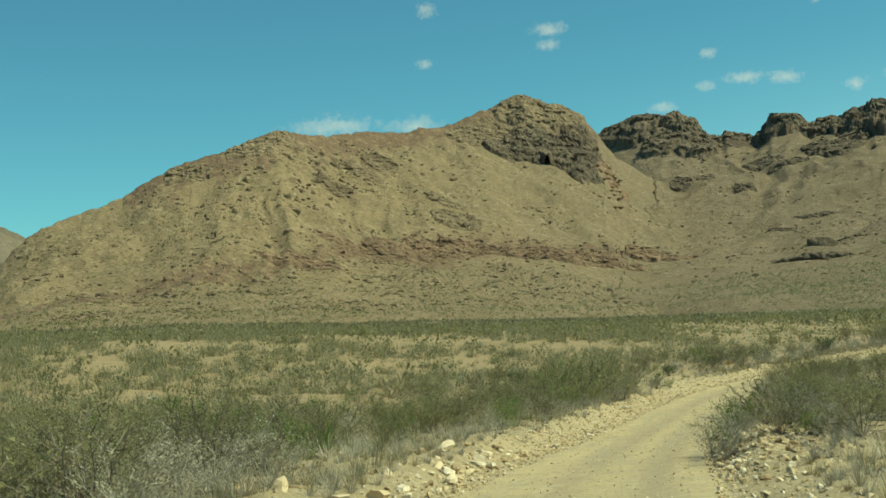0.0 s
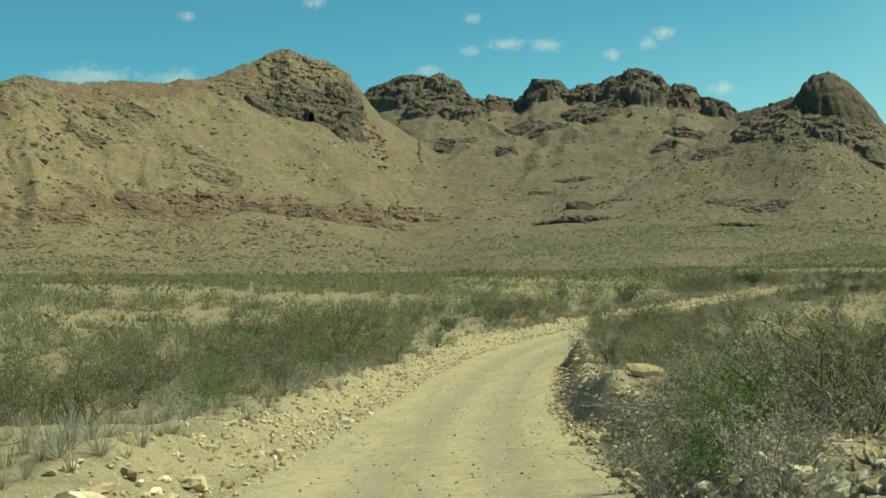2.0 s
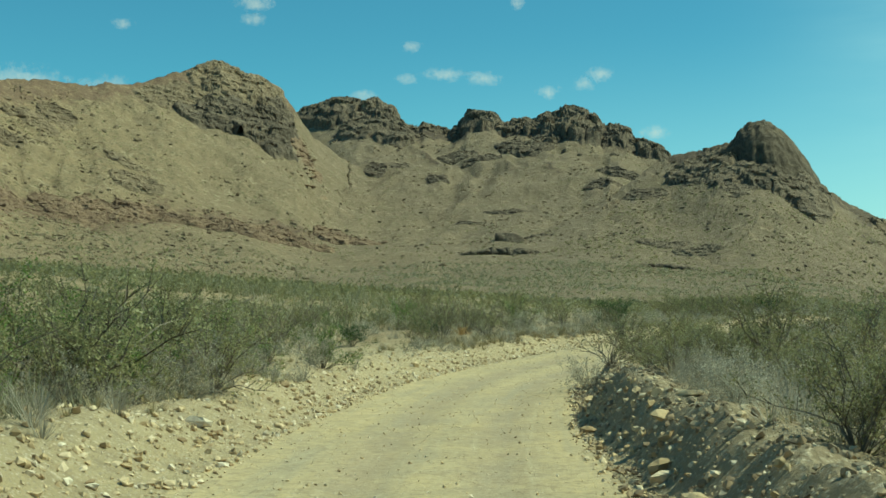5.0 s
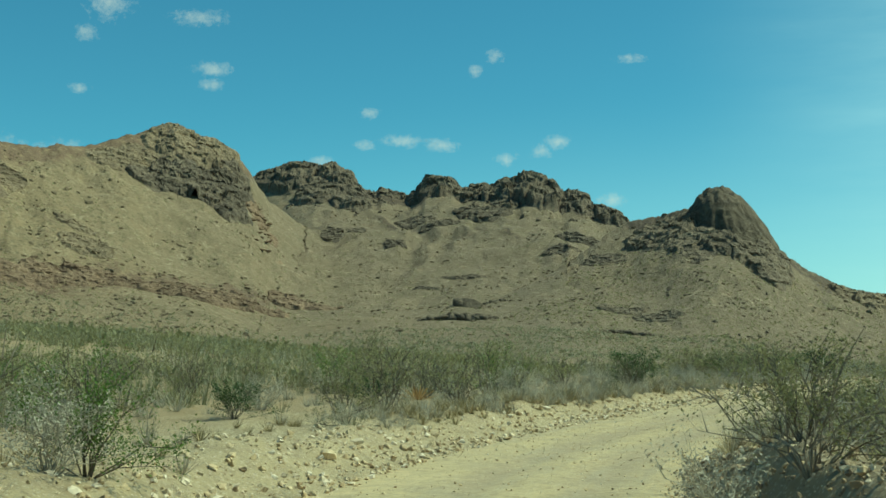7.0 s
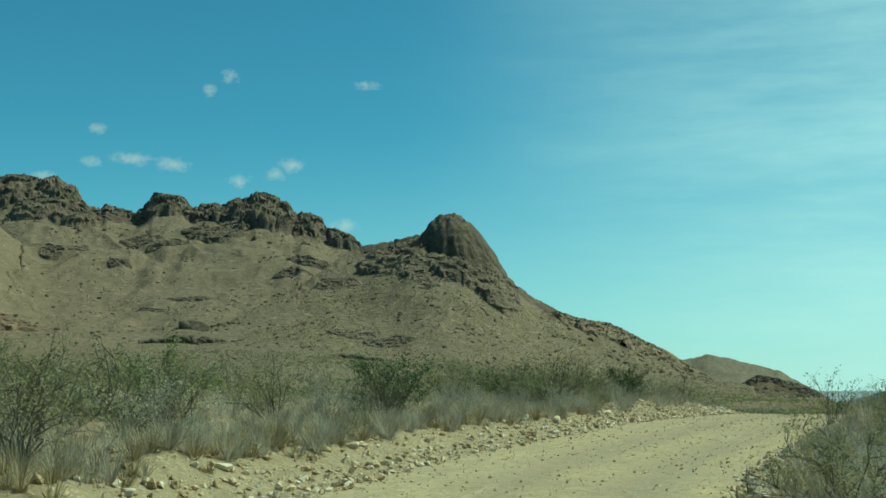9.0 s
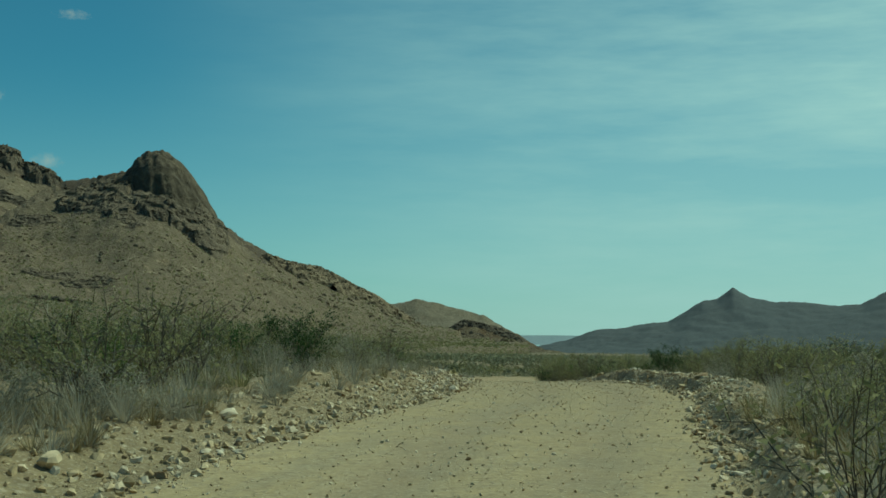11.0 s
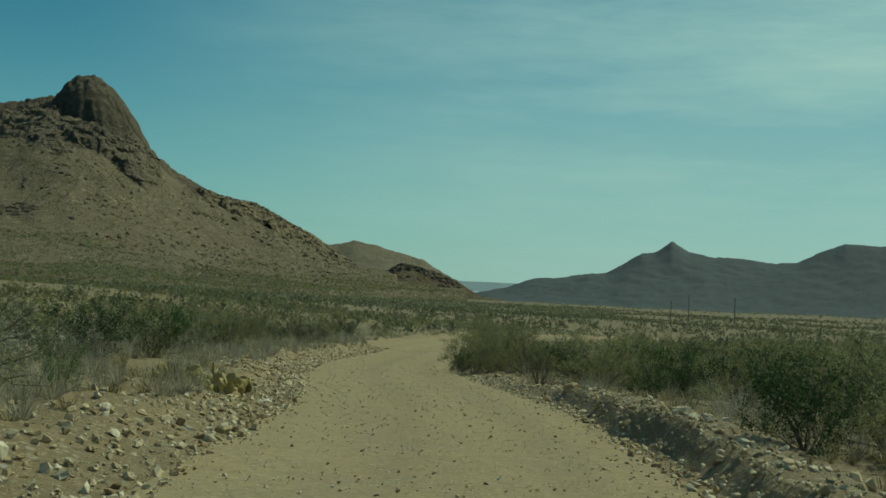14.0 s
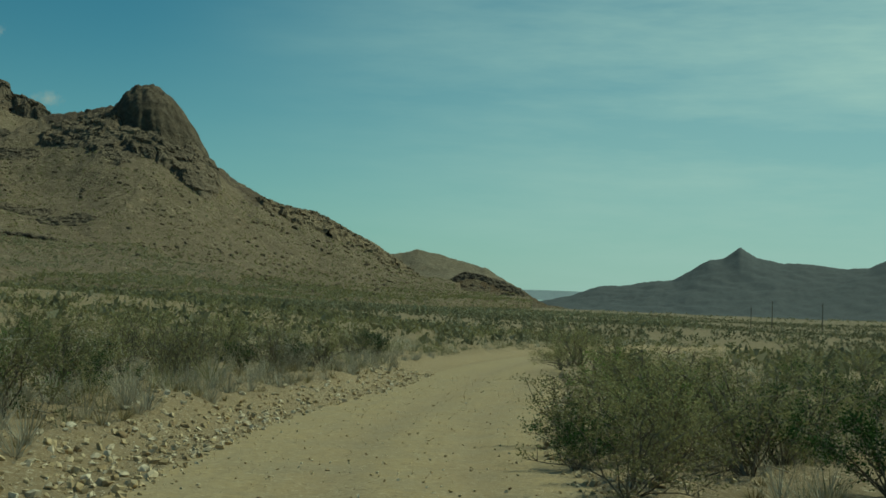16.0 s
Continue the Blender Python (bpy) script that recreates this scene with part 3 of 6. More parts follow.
def bare_height(spec, az, r):
    """Height of a hill at a bearing and a range, and how bare its rock is."""
    c = np.array(spec["crest"], float)
    rc, zc = np.interp(az, c[:, 0], c[:, 1]), np.interp(az, c[:, 0], c[:, 2])
    x, y = polar(az, r)
    rf = np.interp(az, *np.array(spec["foot"], float).T)
    zf = land(x, y) - 4.0
    v = np.clip((r - rf) / (rc - rf), 0, None)
    b, f = spec["bend"], spec["low"]
    prof = np.where(v < b, f * (np.minimum(v, b) / b) ** 1.35, f + (1 - f) * (np.clip(v - b, 0, 1) / (1 - b)) ** spec.get("steep", 1.1))
    prof = np.minimum(prof, 1)
    # the slope below follows the crest's broad line; the knobs of the crest show near the top only
    wide = np.mean([np.interp(az + d, c[:, 0], c[:, 2]) for d in np.linspace(-2.4, 2.4, 33)], axis=0)
    k = smooth(v, 0.72, 1.0)
    rise = np.maximum((wide * (1 - k) + zc * k) - zf, 0)
    z = zf + rise * prof
    body = np.clip(v * (1.04 - v) * 4, 0, 1)
    k = spec["seed"]
    gully = ridged(az * spec["ribs"] + 1.6 * fbm(x / 160, y / 160, 3, k), r / 420.0, 3, k + 1) - 0.55
    z += rise * spec["cut"] * 0.45 * gully * body * smooth(v, 0.15, 0.7)
    z += (ridged(x / 70, y / 70, 4, k + 2) - 0.55) * spec["crag"] * 2.6 * body * smooth(v, 0.3, 0.9)
    z += (fbm(x / 14, y / 14, 3, k + 3) - 0.5) * spec["crag"] * 0.55 * (0.25 + smooth(v, 0.3, 1.0)) * smooth(v, 0.02, 0.2)
    z += ((fbm(x / 45, y / 45, 3, k + 7) - 0.5) * 9.0 + (ridged(x / 22, y / 22, 2, k + 8) - 0.6) * 1.4) * smooth(v, 0.08, 0.4) * np.clip((1.02 - v) * 6, 0.1, 1)
    z += (ridged(az * 7.0, r / 40, 3, k + 4) - 0.6) * spec["jag"] * smooth(v, 0.82, 1.0)
    back = np.clip(v - 1, 0, None)
    z -= back * (rc - rf) * 0.55
    bands = 0.62 * np.exp(-((v - b * 0.98 - 0.05 * fbm(az / 3, az * 0, 2, k)) / 0.05) ** 2) if spec.get("band") else 0
    lo, hi = spec.get("rock_az", (-90, 90))
    top = smooth(az, lo - 1.2, lo) * (1 - smooth(az, hi, hi + 1.2))
    rock = smooth(v, spec["bare"], 1.02) * 0.8 * top + bands + 0.35 * (ridged(x / 120, y / 120, 3, k + 6) - 0.5) + 0.6 * (fbm(x / 48, y / 30, 4, k + 9) - 0.5) * smooth(v, 0.1, 0.35) + 0.5 * smooth(gully, 0.18, 0.4) * smooth(v, 0.4, 0.8)
    return z, rock, v


def hill_height(spec, az, r):
    """As above, with the slopes running into one another in soft hollows."""
    z, rock, v = bare_height(spec, az, r)
    for other in spec.get("near", ()):
        gap = bare_height(other, az, r)[0] - z
        z = np.where(gap > 12, z - 2, z + 10 * np.log1p(np.exp(np.clip(gap / 10, -30, 2))) * smooth(v, 0.0, 0.1) * (1 - smooth(v, 0.7, 0.95)))
    return z, rock, v


def build_hill(name, spec, mat, label):
    az = np.arange(spec["crest"][0][0], spec["crest"][-1][0] + 1e-6, spec["step"])
    c = np.array(spec["crest"], float)
    rc = np.interp(az, c[:, 0], c[:, 1])
    rf = np.interp(az, *np.array(spec["foot"], float).T)
    vs = np.r_[np.linspace(-0.06, 1.0, spec["rows"]), 1.03, 1.08, 1.16, 1.3]
    r = rf[None] + (rc - rf)[None] * vs[:, None]
    a = np.broadcast_to(az[None], r.shape)
    z, rock, _ = hill_height(spec, a, r)
    z = np.where(vs[:, None] < 0, z - 6, z)
    x, y = polar(a, r)
    ob = mesh_object(name, np.stack([x, y, z], -1).reshape(-1, 3), grid_faces(*r.shape), mat, flat=False)
    give(ob, "rock", rock)
    return tagged(ob, label, "mountain")


MAIN = dict(crest=[(-40, 1050, -4), (-30, 950, 4), (-25, 930, 35), (-22.6, 927, 69), (-21.3, 963, 90), (-19.8, 999, 106), (-17.1, 1034, 125), (-14.4, 1069, 154), (-11.6, 1104, 175),
                   (-9.0, 1153, 199), (-7.3, 1208, 201), (-5.9, 1263, 208), (-4.3, 1299, 215), (-2.6, 1336, 218), (-0.9, 1379, 229), (1.0, 1434, 250),
                   (2.2, 1480, 268), (3.2, 1500, 279), (4.0, 1505, 267), (4.9, 1508, 261), (5.9, 1508, 245), (6.5, 1507, 224), (7.4, 1560, 196), (10, 1620, 150), (14, 1650, 95), (19, 1600, 30)],
            foot=[(-40, 520), (-10, 560), (3, 620), (12, 760), (19, 900)], bend=0.5, low=0.24, ribs=0.33, cut=0.19, crag=6.0, jag=3.0, bare=0.78, rock_az=(-16, 6.0), band=True, seed=21, step=0.1, rows=150)
BACK = dict(crest=[(0, 2180, 200), (5.5, 2150, 280), (6.7, 2137, 309), (7.4, 2120, 315), (7.9, 2110, 320), (8.9, 2090, 323), (9.6, 2075, 317), (10.5, 2052, 316), (11.2, 2040, 298), (11.5, 2030, 284), (12.3, 2015, 267), (12.5, 2010, 274), (13.8, 1988, 260),
                   (14.3, 1967, 270), (14.5, 1960, 281), (15.2, 1946, 281), (15.7, 1935, 277), (16.2, 1925, 262), (17.2, 1905, 264), (17.5, 1900, 259), (18.1, 1890, 267), (18.6, 1880, 263), (19.0, 1866, 271), (19.5, 1855, 267), (20.0, 1840, 262), (20.5, 1820, 247), (20.7, 1811, 235),
                   (21.2, 1785, 237), (21.8, 1760, 230), (22.2, 1740, 210), (22.9, 1716, 205), (23.7, 1685, 184), (27, 1690, 120), (32, 1700, 40)],
            foot=[(0, 900), (12, 600), (20, 560), (32, 800)], bend=0.45, low=0.27, ribs=0.30, cut=0.17, crag=6.0, jag=5.0, bare=0.80, rock_az=(7, 23), seed=41, step=0.09, rows=130)
DOME = dict(crest=[(14.5, 1060, -2), (17, 1110, 22), (19.0, 1190, 60), (21, 1280, 100), (23.0, 1360, 140), (23.7, 1375, 149), (24.8, 1370, 154), (25.8, 1350, 158), (26.9, 1335, 160), (28.5, 1320, 148), (29.1, 1318, 135), (29.7, 1312, 121), (30.5, 1315, 105),
                   (31.5, 1330, 90), (32.9, 1354, 75), (34.8, 1378, 66), (36.2, 1395, 50), (37.4, 1408, 36), (38.3, 1420, 22), (39.6, 1440, 2), (40.6, 1455, -11), (42, 1470, -24), (44, 1480, -34)],
            foot=[(14.5, 640), (20, 640), (28, 620), (36, 760), (44, 1000)], bend=0.45, low=0.19, ribs=0.42, cut=0.13, crag=5.0, jag=3.0, bare=0.86, rock_az=(24.2, 40), seed=61, step=0.08, rows=130)
FAR_TAN = dict(crest=[(33, 2640, -20), (36.5, 2640, 45), (37.8, 2640, 54), (39.1, 2640, 66), (40.3, 2640, 56), (41.9, 2640, 35), (42.1, 2640, 34), (43.3, 2640, 2), (44.3, 2640, -27), (46, 2640, -60)],
               foot=[(33, 2150), (46, 2150)], bend=0.3, low=0.2, ribs=0.5, cut=0.07, crag=5.0, jag=3.0, bare=0.95, seed=71, step=0.06, rows=60)
FAR_TOE = dict(crest=[(38.6, 2040, -30), (40.2, 2040, 0), (41.2, 2040, 19), (42.0, 2040, 14), (42.7, 2040, 8), (43.5, 2040, -4), (44.4, 2040, -22), (45.5, 2040, -42)],
               foot=[(38, 1600), (46, 1600)], bend=0.3, low=0.25, ribs=0.8, cut=0.1, crag=6.0, jag=4.0, bare=0.45, seed=81, step=0.06, rows=44)
RIGHT = dict(crest=[(43.6, 3500, -48), (44.6, 3530, -35), (45.8, 3554, -20), (47.0, 3579, 8), (48.3, 3604, 15), (49.5, 3629, 29), (50.2, 3654, 32), (51.0, 3660, 62), (51.7, 3679, 90), (52.3, 3704, 97), (52.65, 3715, 112),
                    (53.0, 3729, 131), (53.7, 3729, 101), (54.8, 3728, 88), (55.5, 3728, 91), (57.2, 3728, 79), (58.3, 3728, 84), (59.2, 3728, 113), (60.2, 3728, 139), (61.7, 3727, 135), (64, 3720, 150), (70, 3700, 120), (78, 3650, 140), (90, 3600, 60)],
             foot=[(43, 2750), (90, 2650)], bend=0.35, low=0.16, ribs=0.4, cut=0.12, crag=5.0, jag=2.5, bare=0.9, seed=91, step=0.08, rows=70)
LEFT = dict(crest=[(-34, 2850, 150), (-27, 2850, 230), (-22, 2830, 290), (-20.1, 2825, 278), (-19.1, 2824, 254), (-17, 2830, 190), (-13, 2850, 60)],
            foot=[(-34, 2000), (-13, 2000)], bend=0.4, low=0.2, ribs=0.4, cut=0.1, crag=9.0, jag=4.0, bare=0.9, seed=95, step=0.15, rows=40)
MAIN["near"], BACK["near"], DOME["near"] = (BACK,), (MAIN, DOME), (BACK,)
mountain = build_hill("mountain", MAIN, M_MAIN, "broad tan desert mountain with rocky crest and scrub dots")
rocky_ridge = build_hill("mountain_ridge", BACK, M_MAIN, "dark jagged rocky ridge above brown scree slopes")
dome_hill = build_hill("dome_hill", DOME, M_MAIN, "brown scrubby hill crowned by a rounded rock dome")
far_hill = build_hill("far_hill", FAR_TAN, M_FARTAN, "smooth tan hill beyond the dark shoulder")
far_knoll = build_hill("far_knoll", FAR_TOE, M_DARK, "low dark rocky knoll at the valley mouth")
far_range = build_hill("far_mountain_range", RIGHT, M_FAR, "far mountains coloured hazy blue-grey, with one pointed summit")
left_range = build_hill("far_mountain", LEFT, M_FARTAN, "far grey-tan mountain behind the slope")

# thin pale plain behind the valley mouth
az = np.arange(36, 60, 0.5)
px, py = polar(az, 4300.0)
qx, qy = polar(az, 4800.0)
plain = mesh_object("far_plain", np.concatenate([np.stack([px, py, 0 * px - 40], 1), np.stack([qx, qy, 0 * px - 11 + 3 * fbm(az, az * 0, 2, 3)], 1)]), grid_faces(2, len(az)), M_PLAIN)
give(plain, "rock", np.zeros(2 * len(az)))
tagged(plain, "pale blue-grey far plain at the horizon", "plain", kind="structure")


# ---- crags and outcrops on the mountains ----

def ball(rows, cols):
    """Unit ball as rings of vertices, with its faces."""
    th = np.linspace(0.001, math.pi - 0.001, rows)
    ph = np.linspace(0, 2 * math.pi, cols, endpoint=False)
    t, p = np.meshgrid(th, ph, indexing="ij")
    return np.stack([np.sin(t) * np.cos(p), np.sin(t) * np.sin(p), np.cos(t)], -1).reshape(-1, 3), grid_faces(rows, cols, True)


def crag_shape(seed, rows=10, cols=13):
    """A blocky lump of rock about one unit in radius, with ledges and cracks."""
    v, f = ball(rows, cols)
    n = fbm(v[:, 0] * 1.7 + seed * 3.1, v[:, 1] * 1.7 + v[:, 2] * 2.3, 4, seed)
    r = ridged(v[:, 0] * 2.6 + v[:, 2] * 1.1, v[:, 1] * 2.6 - v[:, 2] * 1.7 + seed, 3, seed + 3)
    v = v * (0.72 + 0.5 * n + 0.3 * (r - 0.5))[:, None]
    g = np.random.default_rng(seed + 60)
    for _ in range(9):                                   # joint faces
        d = g.normal(size=3) * np.array([1, 1, 0.5])
        d /= np.linalg.norm(d)
        over = np.maximum(v @ d - g.uniform(0.4, 0.75), 0)
        v = v - over[:, None] * d * 0.9
    return v, f


CRAGS = [crag_shape(s) for s in range(9)]
CRAG_MESHES = {}


def crag_mesh(i, mat):
    if (i, mat.name) not in CRAG_MESHES:
        me = bpy.data.meshes.new("crag")
        me.from_pydata([tuple(q) for q in CRAGS[i][0].tolist()], [], [tuple(q) for q in CRAGS[i][1]])
        me.materials.append(mat)
        CRAG_MESHES[i, mat.name] = me
    return CRAG_MESHES[i, mat.name]


class Joined:
    """Gathers many small shapes into one mesh."""

    def __init__(self):
        self.v, self.f, self.n = [], [], 0

    def add(self, v, f):
        self.v.append(v)
        self.f.append(np.asarray(f) + self.n)
        self.n += len(v)

    def make(self, name, mat, parent=None, flat=True):
        verts = np.concatenate(self.v)
        faces = [q if q[2] != q[-1] or len(q) == 3 else q[:3] for block in self.f for q in block.tolist()]
        return mesh_object(name, verts, faces, mat, parent, flat)


def turn_z(a):
    c, s = math.cos(a), math.sin(a)
    return np.array([[c, -s, 0], [s, c, 0], [0, 0, 1.0]])


def crag_row(name, spec, parent, mat, count, az_of, v_of, size, flat=0.75, lean=0.0, sink=0.3, seed=0, label=""):
    """Lumps of bare rock over a stretch of a hill, each sunk into the slope."""
    g = np.random.default_rng(seed)
    c = np.array(spec["crest"], float)
    az = np.array([az_of(g) for _ in range(count)])
    v = np.array([v_of(g) for _ in range(count)])
    rc, rf = np.interp(az, c[:, 0], c[:, 1]), np.interp(az, *np.array(spec["foot"], float).T)
    r = rf + v * (rc - rf)
    z = hill_height(spec, az, r)[0]
    x, y = polar(az, r)
    crest = np.interp(az, c[:, 0], c[:, 2])
    for i in range(count):
        k = size * g.uniform(0.45, 1.25)
        z[i] = min(z[i], crest[i] + 1.5 - k * flat * (1 - sink))
        ob = new(name, crag_mesh(int(g.integers(9)), mat))
        ob.parent = parent
        slant = Matrix(((1, 0, 0, 0), (0, 1, 0, 0), (lean, 0, 1, 0), (0, 0, 0, 1)))
        ob.matrix_basis = Matrix.Translation((x[i], y[i], z[i] - sink * k * flat)) @ Matrix.Rotation(g.uniform(-0.6, 0.6) - radians(az[i]), 4, "Z") @ slant @ Matrix.Diagonal((k * g.uniform(0.8, 1.4), k * g.uniform(0.7, 1.1), k * flat * g.uniform(0.7, 1.25), 1)) @ Matrix.Rotation(g.uniform(0, 6.28), 4, "Z")
        if label:
            ob["label"] = label


def rock_mass(name, parent, spec, mat, label, rows):
    """Jointed outcrops that grow out of a slope: bearing, share of the way up, half-width, half-length uphill, height, slant of the beds."""
    c = np.array(spec["crest"], float)
    n = 56
    for i, (az, v, wx, wr, h, lean) in enumerate(rows):
        seed = int(abs(az) * 10) + 7 * i + 300
        s, w = np.meshgrid(np.linspace(-1, 1, n), np.linspace(-1, 1, n), indexing="xy")
        rc, rf = np.interp(az, c[:, 0], c[:, 1]), np.interp(az, *np.array(spec["foot"], float).T)
        r0 = rf + v * (rc - rf)
        tx, tr = s * wx, w * wr
        a, r = az + np.degrees(tx / r0), r0 + tr
        edge = 1 - np.hypot(s, w) * (0.72 + 0.62 * fbm(s * 2.2 + seed, w * 2.2, 3, seed))
        mask = smooth(edge, 0.0, 0.22)
        grain = min(max(wr / 3.0, 5.0), 20.0)
        b = fbm(tx / grain, tr / (0.55 * grain) + 0.5 * lean * tx / grain + seed, 4, seed + 1)
        step = b * 6
        step = (np.floor(step) + smooth(step - np.floor(step), 0.55, 1.0)) / 6
        joint = ridged(tx / (0.8 * grain) + lean * tr / grain, tr / (0.6 * grain) + 0.7 * lean * tx / grain, 3, seed + 2)
        bump = h * mask * (0.25 + 1.15 * step + 0.5 * (joint - 0.6)) - 1.2
        z = hill_height(spec, a, r)[0] + bump
        top = np.interp(a, c[:, 0], c[:, 2]) - 0.5 + 4.0 * (joint - 0.6)
        z = np.minimum(z, top - np.clip(r - np.interp(a, c[:, 0], c[:, 1]), 0, None) * 0.6)
        # ledges and blocks: the faces step in and out with height
        shift = 0.55 * grain * mask * (fbm(tx / (0.7 * grain) + 9, z / (0.45 * grain), 3, seed + 4) - 0.5)
        slip = 0.8 * grain * mask * (fbm(tx / (0.8 * grain), z / (0.35 * grain) + 4, 3, seed + 5) - 0.5)
        a, r = a + np.degrees(shift / r0), r + slip
        x, y = polar(a, r)
        ob = mesh_object(name, np.stack([x, y, z], -1).reshape(-1, 3), grid_faces(n, n), mat, parent)
        ob["label"] = label


rock_mass("crest_outcrop", mountain, MAIN, M_CRAGTAN, "brown rocky summit", [(2.9, 0.945, 34, 48, 9, 0.2), (4.0, 0.94, 34, 50, 10, -0.2), (5.2, 0.94, 30, 55, 12, -0.5), (0.3, 0.93, 30, 36, 5, 0.3), (1.5, 0.92, 26, 36, 5, 0.3)])
# dark rock, with the cliff's shade put into its colour as well
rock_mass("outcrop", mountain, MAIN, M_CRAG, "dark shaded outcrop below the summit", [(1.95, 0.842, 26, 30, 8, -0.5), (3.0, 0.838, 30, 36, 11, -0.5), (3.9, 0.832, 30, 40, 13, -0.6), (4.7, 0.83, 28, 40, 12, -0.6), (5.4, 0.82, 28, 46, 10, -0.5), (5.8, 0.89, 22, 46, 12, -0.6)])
rock_mass("outcrop", mountain, MAIN, M_CRAGTAN, "low brown outcrop", [(-10.5, 0.96, 36, 26, 4, 0.2), (-8.4, 0.95, 34, 26, 4, 0.1), (-5.2, 0.83, 28, 24, 4, 0.3), (-4.2, 0.86, 20, 24, 4, 0.2), (-6.4, 0.76, 20, 18, 4, 0.2), (-1.2, 0.68, 22, 18, 4, 0), (-13.6, 0.94, 26, 20, 4, 0.2), (-0.8, 0.61, 26, 22, 5, 0.2)])
rock_mass("rock_band", mountain, MAIN, M_BAND, "red-brown broken rock band", [(-6.0, 0.54, 34, 18, 4, 0.1), (-3.9, 0.536, 36, 18, 4, 0), (-2.0, 0.525, 30, 16, 4, 0.1), (-0.3, 0.515, 34, 18, 5, 0), (1.5, 0.481, 34, 18, 5, -0.1), (2.8, 0.455, 28, 18, 5, 0), (3.9, 0.437, 34, 20, 5, 0), (5.0, 0.44, 30, 18, 5, 0.1), (6.1, 0.449, 36, 22, 5, 0), (-9.0, 0.52, 36, 16, 4, 0)])
rock_mass("scree_patch", mountain, MAIN, M_BAND, "reddish scree streak", [(6.7, 0.86, 16, 50, 3.5, -0.3), (7.2, 0.83, 16, 40, 3.5, -0.3)])
rock_mass("rock_band", rocky_ridge, BACK, M_BAND, "red-brown broken rock band", [(7.6, 0.33, 34, 26, 5, 0.1), (8.8, 0.322, 36, 26, 5, 0)])
rock_mass("crest_knob", rocky_ridge, BACK, M_CRAG, "dark rounded crest knob", [(7.6, 0.945, 40, 75, 16, 0), (8.6, 0.93, 42, 90, 20, 0.1), (9.6, 0.935, 40, 80, 16, -0.2), (10.5, 0.94, 36, 75, 20, -0.3), (11.1, 0.90, 30, 80, 14, -0.4), (9.6, 0.84, 36, 60, 14, -0.3), (11.1, 0.83, 34, 60, 12, -0.4),
          (12.6, 0.965, 24, 36, 8, 0), (13.3, 0.965, 22, 32, 7, 0), (14.3, 0.95, 26, 55, 14, 0), (15.1, 0.94, 36, 75, 20, 0.1), (16.3, 0.945, 30, 60, 13, 0.2), (17.2, 0.95, 24, 60, 16, -0.2), (18.0, 0.945, 30, 70, 16, -0.3), (19.0, 0.925, 36, 105, 26, -0.2), (19.8, 0.91, 32, 100, 24, -0.3),
          (20.5, 0.945, 24, 60, 14, -0.2), (21.2, 0.945, 32, 66, 18, -0.2), (22.1, 0.95, 22, 40, 8, 0), (22.9, 0.955, 26, 56, 15, 0)])
rock_mass("outcrop", rocky_ridge, BACK, M_CRAG, "dark leaning rib of rock", [(17.3, 0.80, 34, 36, 9, -0.6), (16.6, 0.83, 26, 30, 7, -0.5), (18.2, 0.86, 24, 50, 10, -0.6), (14.1, 0.775, 30, 24, 6, -0.6), (15.1, 0.745, 28, 22, 5, -0.6), (21.7, 0.75, 36, 24, 6, 0.5), (10.3, 0.663, 16, 26, 5, 0), (13.1, 0.644, 15, 24, 5, 0), (11.2, 0.70, 20, 20, 4, 0), (16.1, 0.53, 26, 11, 3.0, 0.3), (14.5, 0.477, 20, 9, 2.4, 0.3), (20.6, 0.66, 24, 18, 4, 0)])
rock_mass("outcrop", dome_hill, DOME, M_SLAB, "dark slab beside the dome", [(24.2, 0.89, 20, 26, 7, -0.5), (24.9, 0.90, 26, 36, 9, -0.5), (25.6, 0.90, 28, 46, 11, -0.5), (26.2, 0.86, 22, 40, 7, -0.5), (25.2, 0.86, 22, 26, 5, -0.5), (26.7, 0.79, 18, 28, 4, -0.5), (22.5, 0.875, 26, 20, 3.5, 0.4), (23.3, 0.56, 24, 14, 3.5, -0.1), (24.8, 0.52, 24, 14, 3.5, -0.2)])
rock_mass("outcrop", dome_hill, DOME, M_SLAB, "dark rock spilling from the dome", [(28.7, 0.85, 20, 44, 8, -0.4), (29.4, 0.84, 22, 46, 9, -0.5), (30.0, 0.80, 16, 44, 6, -0.5), (30.0, 0.90, 20, 50, 12, -0.6), (27.6, 0.85, 24, 40, 10, -0.4)])
rock_mass("outcrop", dome_hill, DOME, M_CRAGTAN, "reddish crag on the shoulder", [(33.3, 0.93, 28, 30, 6, -0.4), (34.2, 0.90, 30, 34, 8, -0.4), (35.2, 0.90, 30, 34, 9, -0.5), (36.1, 0.92, 28, 30, 8, -0.5), (37.1, 0.91, 26, 28, 7, -0.5), (38.1, 0.93, 24, 26, 6, -0.5)])
rock_mass("outcrop", far_knoll, FAR_TOE, M_CRAG, "dark crag", [(41.0, 0.93, 34, 26, 8, -0.2), (41.9, 0.93, 30, 24, 7, -0.2), (43.0, 0.92, 30, 24, 6, -0.3)])
U = lambda a, b: (lambda g: g.uniform(a, b))
crag_row("crest_crag", MAIN, mountain, M_CRAGTAN, 60, U(1.0, 6.3), U(0.86, 0.97), 5, 0.9, sink=0.35, seed=1, label="brown rocky crest")
